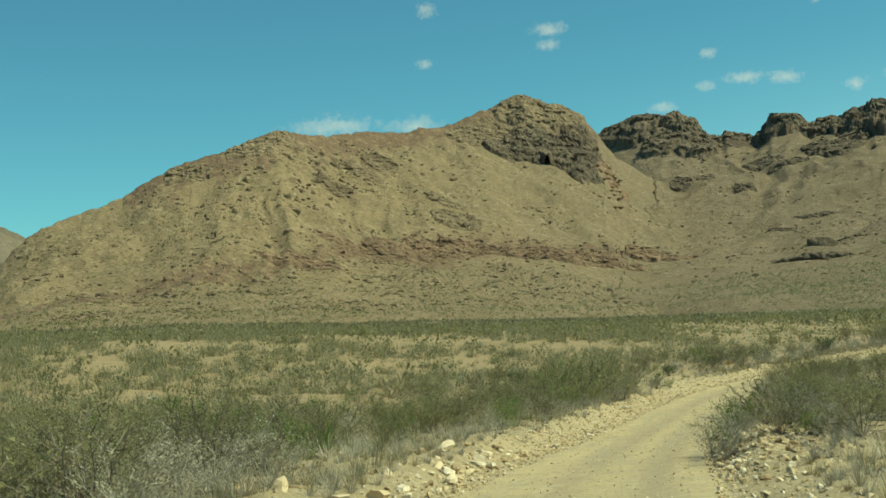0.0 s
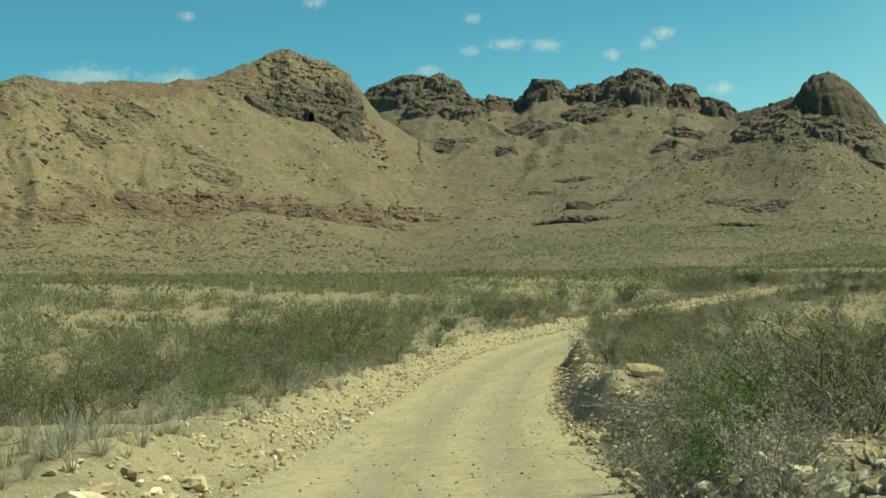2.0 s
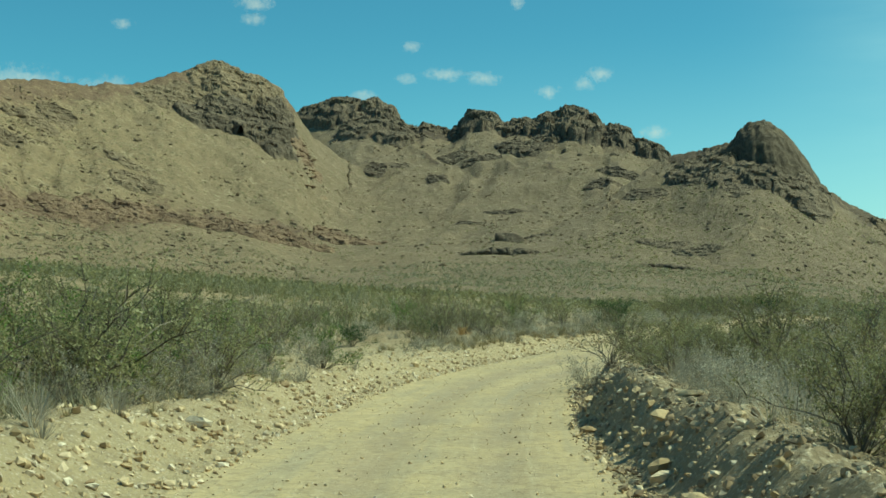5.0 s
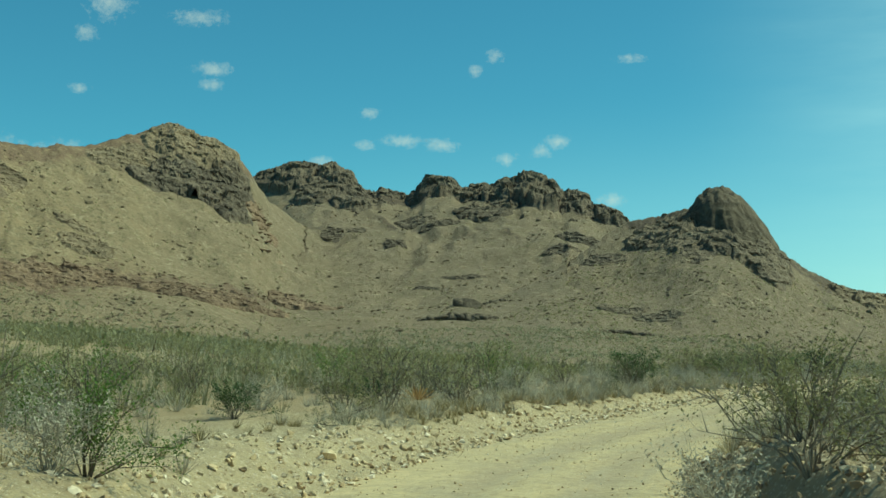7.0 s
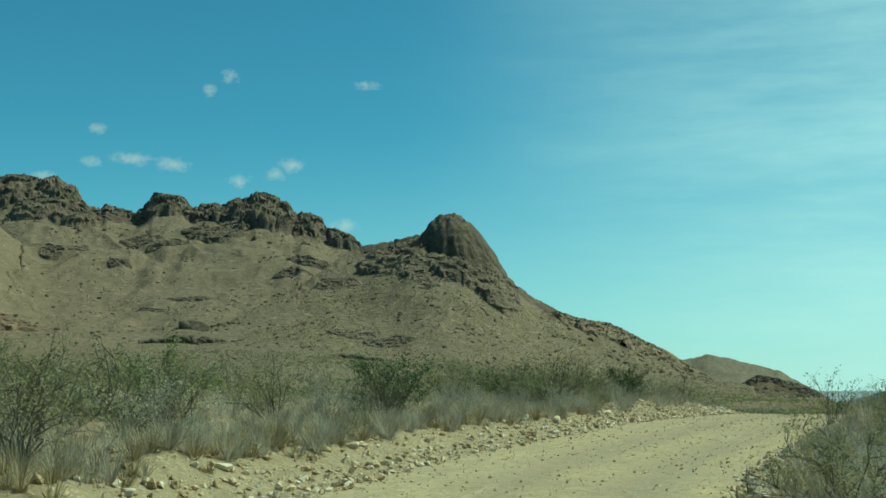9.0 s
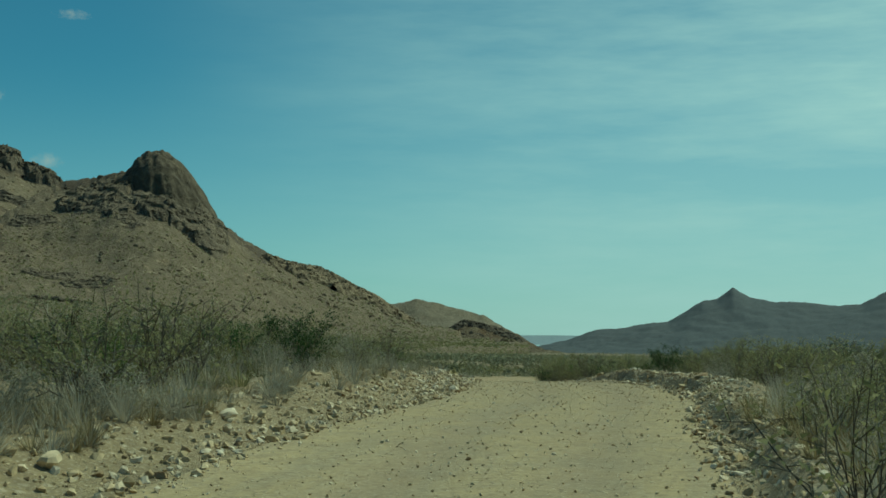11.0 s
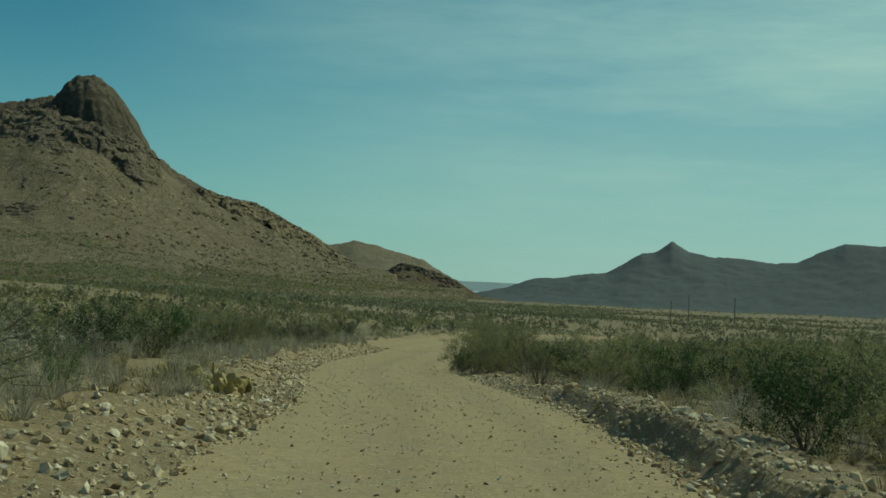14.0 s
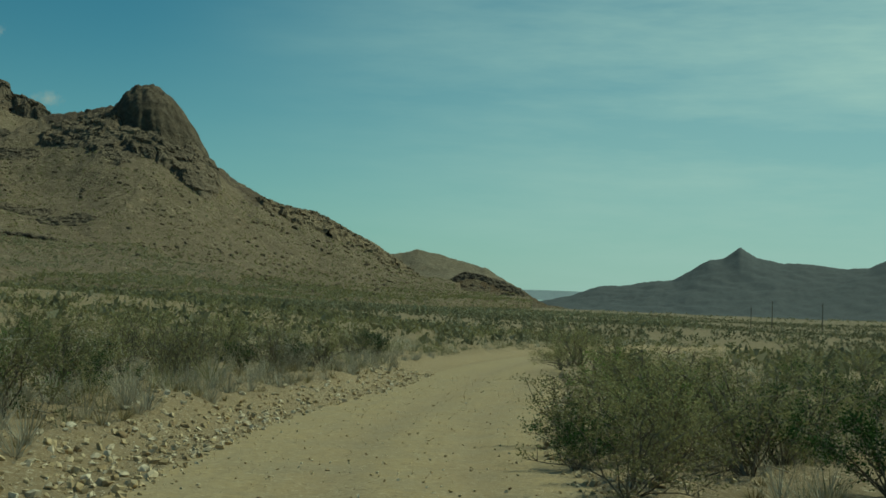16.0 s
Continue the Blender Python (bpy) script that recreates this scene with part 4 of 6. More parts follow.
# lumps of the same dark rock, the cliff's shade included in the colour
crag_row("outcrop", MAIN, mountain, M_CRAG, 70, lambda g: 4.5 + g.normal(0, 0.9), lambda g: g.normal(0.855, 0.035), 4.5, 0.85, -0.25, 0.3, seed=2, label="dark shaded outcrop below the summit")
crag_row("boulder", MAIN, mountain, M_BAND, 260, U(-17, 9), lambda g: g.normal(0.49, 0.04), 2.6, 0.7, sink=0.25, seed=3, label="red-brown broken rock band")
crag_row("outcrop", MAIN, mountain, M_CRAGTAN, 110, lambda g: g.normal(-7.0, 2.6), lambda g: g.normal(0.80, 0.07), 4.2, 0.7, sink=0.35, seed=4, label="small brown outcrops")
crag_row("boulder", MAIN, mountain, M_CRAGTAN, 200, U(-20, 8), U(0.25, 0.97), 2.3, 0.7, sink=0.2, seed=5, label="scattered brown boulder")
crag_row("scree_patch", MAIN, mountain, M_BAND, 40, lambda g: 6.9 + g.normal(0, 0.25), U(0.72, 0.90), 6, 0.2, sink=0.2, seed=6, label="reddish scree streak")
crag_row("crest_crag", BACK, rocky_ridge, M_CRAG, 60, U(7.0, 11.5), U(0.90, 0.965), 8, 1.0, sink=0.4, seed=7, label="dark crest knob")
crag_row("crest_crag", BACK, rocky_ridge, M_CRAG, 110, U(13.9, 23.2), U(0.905, 0.97), 8, 1.1, sink=0.4, seed=8, label="dark jagged crest")
crag_row("outcrop", BACK, rocky_ridge, M_CRAG, 100, lambda g: g.normal(18.6, 1.1), lambda g: g.normal(0.90, 0.04), 5, 0.95, -0.35, 0.35, seed=9, label="dark leaning rib of rock")
crag_row("outcrop", BACK, rocky_ridge, M_CRAG, 50, U(7.6, 13.5), U(0.78, 0.93), 6, 0.7, sink=0.3, seed=10, label="dark rock patch on scree")
crag_row("boulder", BACK, rocky_ridge, M_CRAGTAN, 160, U(8, 24), U(0.2, 0.9), 2.6, 0.65, sink=0.2, seed=11, label="scattered brown boulder")
crag_row("outcrop", DOME, dome_hill, M_SLAB, 120, lambda g: g.normal(25.6, 0.9), lambda g: g.normal(0.89, 0.045), 3.6, 0.75, -0.4, 0.3, seed=12, label="dark slab beside the dome")
crag_row("outcrop", DOME, dome_hill, M_CRAGTAN, 220, U(32.6, 39.4), lambda g: 1 - abs(g.normal(0, 0.11)), 3.6, 0.9, -0.35, 0.35, seed=13, label="reddish crag on the shoulder")
crag_row("boulder", DOME, dome_hill, M_CRAG, 240, U(18, 38), U(0.15, 0.9), 2.2, 0.65, sink=0.2, seed=14, label="scattered dark boulder")
crag_row("outcrop", DOME, dome_hill, M_SLAB, 60, lambda g: g.normal(29.4, 0.6), lambda g: g.normal(0.84, 0.05), 3.5, 1.0, -0.3, 0.3, seed=16, label="dark rock spilling from the dome")
crag_row("outcrop", DOME, dome_hill, M_SLAB, 70, lambda g: g.normal(26.4, 0.5), lambda g: g.normal(0.93, 0.03), 4, 0.9, -0.3, 0.4, seed=17, label="dark rock at the foot of the dome")
crag_row("outcrop", DOME, dome_hill, M_SLAB, 60, U(27.0, 29.6), lambda g: g.normal(0.87, 0.035), 4, 1.0, -0.2, 0.4, seed=18, label="dark rock at the foot of the dome")
crag_row("outcrop", FAR_TOE, far_knoll, M_CRAG, 60, U(40.2, 44.0), U(0.7, 0.99), 6, 0.8, sink=0.4, seed=15, label="dark crag")


def strew(name, label, parts, mat, seed):
    """Broken rocks in clusters over the slopes, too many to count."""
    g, j = np.random.default_rng(seed), Joined()
    for spec, az0, az1, v0, v1, count in parts:
        c = np.array(spec["crest"], float)
        az, v = g.uniform(az0, az1, count), g.uniform(v0, v1, count)
        rc, rf = np.interp(az, c[:, 0], c[:, 1]), np.interp(az, *np.array(spec["foot"], float).T)
        r = rf + v * (rc - rf)
        z = hill_height(spec, az, r)[0]
        x, y = polar(az, r)
        ok = (g.random(count) < smooth(fbm(x / 40, y / 26, 4, seed), 0.42, 0.66)) & (z > land(x, y))
        for a, b, h in zip(x[ok], y[ok], z[ok]):
            base, f = CRAGS[g.integers(9)]
            k = 0.6 + 2.0 * g.random() ** 3
            j.add(base[KEEP] * np.array([k * g.uniform(0.9, 1.8), k, k * 0.7]) @ turn_z(g.uniform(0, 6.28)).T + np.array([a, b, h]), FEW)
    return tagged(j.make(name, mat), label, "rocks", kind="stuff")


KEEP = np.array([r * 13 + c for r in (0, 3, 5, 7) for c in range(0, 12, 2)])
FEW = np.array(grid_faces(4, 6, True))
strew("slope_rocks", "clusters of brown broken rock over the tan slopes", ((MAIN, -22, 8, 0.15, 0.97, 9000),), M_CRAGTAN, 131)
strew("slope_rocks", "clusters of dark broken rock over the scree slopes", ((BACK, 6, 24, 0.3, 0.93, 4500), (DOME, 16, 40, 0.3, 0.96, 5000)), M_CRAGTAN, 132)


def surface_z(az, r):
    return max(float(hill_height(s, np.array([az]), np.array([float(r)]))[0][0]) for s in (MAIN, BACK, DOME))


def ledge(az0, az1, r, thick, seed, label):
    """A long flat-lying bed of dark rock that breaks out of the slope."""
    g, j = np.random.default_rng(seed), Joined()
    for az in np.arange(az0, az1, 0.11):
        z = surface_z(az, r)
        x, y = polar(az, r + g.normal(0, 3))
        x, y, z = x, y, z - 0.6
        t = thick * (0.5 + 0.8 * math.sin(math.pi * (az - az0) / (az1 - az0 + 0.01)))
        base, f = CRAGS[g.integers(9)]
        q = base * np.array([t * g.uniform(1.6, 2.6), t * 1.6, t * g.uniform(0.6, 1.0)])
        j.add(q @ turn_z(g.uniform(-0.2, 0.2) - radians(az)).T + np.array([x, y, z + 0.3 * t]), f)
    ob = j.make("rock_ledge", M_CRAG, dome_hill, False)
    ob["label"] = label


ledge(14.0, 17.6, 1000, 3.6, 31, "dark layered rock ledge")
ledge(16.9, 18.3, 1120, 1.7, 32, "thin dark rock ledge")
ledge(22.2, 25.0, 930, 2.0, 33, "thin dark rock ledge")
ledge(15.9, 16.25, 1075, 5.5, 34, "dark lone boulder")

# the rounded dome: a ribbed rock mass on the hill's crest
v, f = ball(72, 110)
ang, up = np.arctan2(v[:, 1], v[:, 0]), v[:, 2]
ribs = ridged(ang * 2.4 + 0.35 * up + 0.25 * fbm(v[:, 0] * 3, v[:, 2] * 3, 2, 5), up * 1.1 + 4, 4, 77)
fine = fbm(v[:, 0] * 9, v[:, 1] * 9 + v[:, 2] * 4, 4, 78)
k = 1 + 0.17 * (ribs - 0.6) * (1 - smooth(up, 0.35, 0.85)) + 0.09 * (fine - 0.5)
blunt = np.sqrt(np.clip(1 - np.clip(up, 0, 1) ** 2.06, 0, 1) / np.clip(1 - np.clip(up, 0, 0.9999) ** 2, 1e-4, 1))
v = v * np.stack([blunt, blunt, np.ones_like(blunt)], 1)
q = v * k[:, None] * np.array([45.0, 66.0, 85.0])
q[:, 0] -= 9 * np.clip(q[:, 2] / 85.0, 0, 1)
q[:, 0] = np.where(q[:, 0] > 0, q[:, 0] * (1.0 + 0.30 * smooth(-q[:, 2] / 85.0, -0.75, 0.1)), q[:, 0])
q[:, 0] += 14 * np.clip(-q[:, 2] / 85.0, 0, 1) + 8 * np.clip(0.2 - q[:, 2] / 85.0, 0, 1)
dx, dy = polar(28.02, 1312.0)
dome = mesh_object("rock_dome", q @ turn_z(-radians(27.9)).T + np.array([dx, dy, 92.0]), f, M_DOME, dome_hill, False)
dome["label"] = "bare dark rounded rock dome with vertical ribs"

# ---- plants ----
def tube(j, path, r0, r1):
    """A tapering three-sided twig along a path."""
    n = len(path)
    d = np.gradient(path, axis=0)
    d /= np.linalg.norm(d, axis=1, keepdims=True) + 1e-9
    side = np.cross(d, np.array([0.31, 0.17, 0.9]))
    side /= np.linalg.norm(side, axis=1, keepdims=True) + 1e-9
    over = np.cross(d, side)
    rad = np.linspace(r0, r1, n)[:, None]
    ring = [path + rad * (math.cos(a) * side + math.sin(a) * over) for a in (0, 2.094, 4.189)]
    j.add(np.stack(ring, 1).reshape(-1, 3), grid_faces(n, 3, True))


def leaf_quads(g, places, size, upright=0.3):
    """One small pointed leaf at each place."""
    n = len(places)
    a = g.normal(size=(n, 3))
    a[:, 2] = np.abs(a[:, 2]) * 0.6 + upright
    a /= np.linalg.norm(a, axis=1, keepdims=True)
    b = np.cross(a, g.normal(size=(n, 3)))
    b /= np.linalg.norm(b, axis=1, keepdims=True)
    s = size * g.uniform(0.6, 1.4, (n, 1))
    v = np.stack([places - a * s * 0.5 - b * s * 0.28, places - a * s * 0.4 + b * s * 0.32, places + a * s * 0.65], 1)
    return v.reshape(-1, 3), np.arange(3 * n).reshape(n, 3)


def shrub_parts(seed, height, stems, twigs, spread, thick, leaves, leaf, curl=0.5, tip=0.6):
    """Stems that fan out of one root, twigs on them, leaves on the outer twigs."""
    g, wood, spots = np.random.default_rng(seed), Joined(), []
    for _ in range(stems):
        a, lean = g.uniform(0, 2 * math.pi), abs(g.normal(0, spread)) + 0.08
        length = height * g.uniform(0.65, 1.12)
        out = np.array([math.cos(a), math.sin(a), 0])
        t = np.linspace(0, 1, 5)[:, None]
        bend = lean * (1 + curl * (t - 0.5))
        path = out * (0.04 + length * t * np.sin(np.minimum(bend, 1.4))) + np.array([0, 0, 1.0]) * length * t * np.cos(np.minimum(bend, 1.4))
        path[1:] += g.normal(0, 0.035 * height, (4, 3))
        tube(wood, path, thick, thick * 0.3)
        for _ in range(twigs):
            k = g.uniform(0.3, 1.0)
            start = np.array([np.interp(k, t[:, 0], path[:, i]) for i in range(3)])
            way = g.normal(0, 0.55, 3) + out * 0.5 + np.array([0, 0, 0.7])
            way *= height * g.uniform(0.14, 0.34) / np.linalg.norm(way)
            end = start + way
            off = np.cross(way, g.normal(size=3))
            off *= thick * 0.55 / (np.linalg.norm(off) + 1e-9)
            wood.add(np.array([start - off, start + off, end]), np.array([[0, 1, 2, 2]]))
            for m in range(int(leaves)):
                w = g.uniform(tip, 1.08)
                spots.append(start + way * w + g.normal(0, 0.033 * height, 3))
    v, f = leaf_quads(g, np.array(spots), leaf) if spots else (None, None)
    return wood, v, f


def make_shrub(name, label, category, group, seed, wood_mat, leaf_mat, **k):
    wood, v, f = shrub_parts(seed, **k)
    root = new(name)
    wood.make("woody_frame", wood_mat, root)
    if v is not None:
        mesh_object("foliage", v, f, leaf_mat, root)
    return tagged(root, label, category, group)


CREOSOTE = [make_shrub("creosote_bush", "olive-green creosote bush with thin dark stems", "bush", "creosote bushes", 100 + s, M_STEM, M_LEAF,
                       height=1.35, stems=17, twigs=9, spread=0.6, thick=0.015, leaves=21, leaf=0.036) for s in range(5)]
FRESH = [make_shrub("green_bush", "bright green leafy desert bush", "bush", "bright green bushes", 140 + s, M_STEM, M_GREEN,
                    height=1.3, stems=18, twigs=8, spread=0.6, thick=0.011, leaves=24, leaf=0.032, tip=0.1) for s in range(2)]
DEEPB = [make_shrub("dark_green_bush", "dense dark green bush", "bush", "dark green bushes", 150 + s, M_STEM, M_DEEP,
                    height=1.25, stems=22, twigs=8, spread=0.5, thick=0.011, leaves=26, leaf=0.036, tip=0.05) for s in range(2)]
GREYB = [make_shrub("dry_shrub", "dry grey leafless twiggy shrub", "shrub", "dry grey shrubs", 170 + s, M_GREY, M_GREY,
                    height=0.85, stems=26, twigs=8, spread=0.66, thick=0.007, leaves=9, leaf=0.028) for s in range(5)]
TWIGB = [make_shrub("bare_bush", "tall bare dark-branched bush with few leaves", "bush", "bare dark bushes", 190 + s, M_STEM, M_LEAF,
                    height=1.5, stems=20, twigs=9, spread=0.55, thick=0.014, leaves=5, leaf=0.045) for s in range(3)]
PLANTS = {"creosote": CREOSOTE, "fresh": FRESH, "deep": DEEPB, "grey": GREYB, "twig": TWIGB}
used = set()


def plant(kind, x, y, size, g, free=False):
    _, u = to_road(np.array([x]), np.array([y]))
    if not free and 0 < u[0] < 9.5 and y < 27.5:         # bare turnout beside the first stretch
        return None
    kinds = PLANTS[kind]
    i = int(g.integers(len(kinds)))
    z = float(ground_z(np.array([x]), np.array([y]))[0]) - 0.04
    m = Matrix.Translation((x, y, z)) @ Matrix.Rotation(g.uniform(0, 6.28), 4, "Z") @ Matrix.Rotation(g.normal(0, 0.06), 4, "X") @ Matrix.Diagonal((size * g.uniform(0.9, 1.25), size * g.uniform(0.9, 1.25), size, 1))
    ob = kinds[i]
    if (kind, i) not in used:
        used.add((kind, i))
        ob.matrix_basis = m
    else:
        made = copy_thing(ob, m)
        made.matrix_basis = m
    return ob


g = np.random.default_rng(3)
SET_PLANTS = [("grey", 5.9, 28.6, 1.0), ("twig", 7.2, 28.8, 0.55), ("grey", 8.4, 29.1, 0.8), ("fresh", 7.9, 29.0, 0.5), ("grey", 6.4, 32.4, 1.1), ("grey", 7.3, 33.6, 1.1), ("fresh", 6.7, 31.2, 0.85), ("creosote", 7.7, 31.9, 0.85), ("grey", 6.5, 29.7, 0.9), ("grey", 8.3, 30.4, 1.0), ("creosote", 8.9, 33.2, 0.9), ("twig", 7.9, 31.0, 0.8), ("fresh", 8.6, 33.4, 0.7), ("grey", 9.2, 36.2, 1.2),
              ("twig", 18.8, 76.0, 0.8), ("grey", 18.8, 77.6, 1.1), ("creosote", 20.3, 78.6, 0.85), ("twig", 21.5, 81.3, 0.8), ("creosote", 23.6, 81.0, 1.0),
              ("fresh", 25.3, 104.6, 1.15), ("deep", 31.2, 107.4, 1.15), ("twig", 28.0, 106.2, 0.85), ("twig", 22.3, 102.4, 1.0), ("twig", 15.8, 106.2, 1.1), ("twig", 13.6, 108.4, 1.1), ("fresh", 11.6, 101.5, 0.9),
              ("creosote", 7.0, 70.5, 1.65), ("fresh", 5.6, 71.6, 1.6), ("twig", 4.6, 68.2, 1.3), ("creosote", 7.9, 75.6, 1.6), ("creosote", 8.8, 80.4, 1.55), ("twig", 6.4, 76.2, 1.3), ("fresh", 7.6, 83.4, 1.5), ("creosote", 10.4, 86.6, 1.35), ("creosote", 5.2, 74.2, 1.7), ("creosote", 6.6, 79.6, 1.65), ("creosote", 8.6, 88.4, 1.4), ("twig", 12.6, 91.6, 1.1), ("creosote", 3.4, 64.8, 1.3), ("creosote", 12.2, 95.2, 1.2), ("grey", 9.6, 73.2, 1.1), ("grey", 8.7, 70.0, 1.0), ("grey", 10.9, 79.4, 1.0),
              ("creosote", 83.6, 147.8, 1.0), ("creosote", 85.2, 149.6, 1.05), ("deep", 84.9, 147.0, 0.9), ("creosote", 87.5, 151.5, 1.1), ("creosote", 86.9, 147.9, 1.05), ("twig", 75.5, 138.6, 0.95), ("creosote", 77.3, 138.2, 1.0), ("creosote", 80.6, 140.4, 1.1), ("grey", 36.5, 98.2, 1.1), ("twig", 37.8, 99.5, 0.8), ("creosote", 39.5, 101.0, 0.95), ("grey", 35.4, 96.9, 1.0), ("creosote", 41.2, 103.2, 1.0), ("twig", 38.8, 97.4, 0.8), ("creosote", 42.6, 100.8, 1.1), ("grey", 40.4, 98.6, 1.2),
              ("creosote", 110.5, 175.2, 1.3), ("creosote", 112.6, 177.8, 1.3), ("creosote", 109.4, 172.4, 1.2), ("creosote", 114.5, 180.2, 1.3), ("deep", 111.8, 174.0, 1.2), ("grey", 60.5, 118.8, 1.0), ("twig", 62.2, 120.6, 0.7)]
for kind, x, y, size in SET_PLANTS:
    plant(kind, x, y, size * (0.62 if x > 34 and 96 < y < 104 else 1.0), g)
for _ in range(100):                                     # close brush uphill of the first bend
    x, y = g.uniform(-19, -3.6), g.uniform(9, 46)
    if to_road(np.array([x]), np.array([y]))[1][0] < -4.4:
        plant(("grey", "creosote", "grey", "grey", "twig")[int(g.integers(5))], x, y, g.uniform(0.85, 1.35), g)

for _ in range(46):                                      # twiggy growth along the cut bank
    j = int(g.integers(int(80 / 0.35), int(150 / 0.35)))
    u = 4.5 + abs(g.normal(0, 1.7))
    plant(("grey", "twig", "grey", "creosote")[int(g.integers(4))], LINE[j, 0] + u * LINE_DIR[j, 1], LINE[j, 1] - u * LINE_DIR[j, 0], g.uniform(0.55, 0.95), g)

for _ in range(46):                                      # grey brush on the right shoulder of the first stretch
    j = int(g.integers(int(82 / 0.35), int(118 / 0.35)))
    u = 4.6 + abs(g.normal(0.6, 2.2))
    plant(("grey", "twig", "grey", "grey", "creosote")[int(g.integers(5))], LINE[j, 0] + u * LINE_DIR[j, 1], LINE[j, 1] - u * LINE_DIR[j, 0], g.uniform(0.6, 1.05), g)

for _ in range(46):                                      # low growth on the far shoulder of the crest
    j = int(g.integers(int(154 / 0.35), int(205 / 0.35)))
    u = 3.6 + abs(g.normal(0, 2.0))
    plant(("grey", "creosote", "grey", "creosote")[int(g.integers(4))], LINE[j, 0] + u * LINE_DIR[j, 1], LINE[j, 1] - u * LINE_DIR[j, 0], g.uniform(0.45, 0.75), g)
for _ in range(16):                                      # green bushes past the turnout
    j = int(np.argmin(np.abs(LINE[:, 1] - g.uniform(151, 165))))
    u = 3.6 + abs(g.normal(0, 2.5))
    plant(("creosote", "fresh", "creosote")[int(g.integers(3))], LINE[j, 0] + u * LINE_DIR[j, 1], LINE[j, 1] - u * LINE_DIR[j, 0], g.uniform(0.7, 1.05), g)

for y0, y1, u0, u1, count, kinds in ((48, 80, -8.0, -4.0, 44, ("grey", "creosote", "twig", "grey", "fresh")), (58, 79, 3.8, 8.0, 38, ("grey", "creosote", "grey")), (33, 46, 3.6, 6.5, 16, ("grey", "twig", "grey")), (105, 135, 4.0, 11.0, 30, ("creosote", "creosote", "twig", "grey")), (132, 165, 8.8, 17.0, 46, ("creosote", "creosote", "deep"))):
    for _ in range(count):
        j = int(np.argmin(np.abs(LINE[:, 1] - g.uniform(y0, y1))))
        u = g.uniform(u0, u1)
        plant(kinds[int(g.integers(len(kinds)))], LINE[j, 0] + u * LINE_DIR[j, 1], LINE[j, 1] - u * LINE_DIR[j, 0], g.uniform(0.65, 1.0) * (1.2 if u0 > 8 or u0 < 0 else 0.8), g)

for y0, y1, u0, u1, count, kinds in ((112, 170, -13.0, -5.6, 84, ("creosote", "creosote", "deep", "twig", "grey")), (104, 141, 4.6, 12.0, 46, ("creosote", "deep", "creosote", "twig")), (24, 60, -26.0, -7.0, 70, ("creosote", "creosote", "grey", "fresh", "twig")),
                                     (60, 100, -22.0, -9.0, 36, ("creosote", "grey", "twig", "fresh")), (32, 60, 4.8, 9.0, 30, ("grey", "twig")), (86, 112, 3.6, 8.0, 18, ("grey",)), (127, 143, 4.0, 9.0, 30, ("creosote", "creosote", "deep")), (92, 114, -7.5, -4.0, 18, ("grey", "twig")), (66, 112, -4.9, -3.7, 12, ("grey",))):
    for _ in range(count):
        j = int(np.argmin(np.abs(LINE[:, 1] - g.uniform(y0, y1))))
        u = g.uniform(u0, u1)
        plant(kinds[int(g.integers(len(kinds)))], LINE[j, 0] + u * LINE_DIR[j, 1], LINE[j, 1] - u * LINE_DIR[j, 0], g.uniform(0.75, 1.2) * (0.5 if u0 in (3.6, -4.9) else 0.75 if 0 < u < 9.5 else 1.0), g)
for y, u, kind, size in ((147.4, 2.7, "creosote", 0.75), (148.6, 3.3, "creosote", 0.95), (149.8, 2.5, "deep", 0.7), (151.2, 3.2, "creosote", 0.95), (152.6, 2.6, "creosote", 0.8), (149.2, 4.6, "creosote", 1.0), (151.0, 5.2, "creosote", 1.05), (148.2, 5.9, "deep", 0.95)):
    j = int(np.argmin(np.abs(LINE[:, 1] - y)))           # bushes that crowd the road past the turnout
    plant(kind, LINE[j, 0] + u * LINE_DIR[j, 1], LINE[j, 1] - u * LINE_DIR[j, 0], size, g)

# a free scatter over both sides, thicker on the uphill side
spots = []
for kind, count, lo, hi in (("creosote", 40, 0.8, 1.4), ("grey", 20, 0.75, 1.45), ("twig", 80, 0.6, 1.1), ("fresh", 26, 0.5, 1.0), ("deep", 14, 0.6, 1.0)):
    made = 0
    while made < count:
        j = int(g.integers(int(58 / 0.35), int(285 / 0.35)))
        side = -1 if g.random() < 0.6 else 1
        near = 4.1 if kind == "grey" else 5.2
        u = side * (near + abs(g.normal(0, 5 if kind == "grey" else 9)))
        x, y = LINE[j, 0] + u * LINE_DIR[j, 1], LINE[j, 1] - u * LINE_DIR[j, 0]
        k, real = to_road(np.array([x]), np.array([y]))
        if abs(real[0]) < near - 0.3 or any((x - a) ** 2 + (y - b) ** 2 < 0.8 for a, b in spots[-400:]):
            continue
        if real[0] > 0 and 136 < LINE[k[0], 1] < 152 and real[0] < 8.5:
            continue
        spots.append((x, y))
        plant(kind, x, y, g.uniform(lo, hi), g)
        made += 1


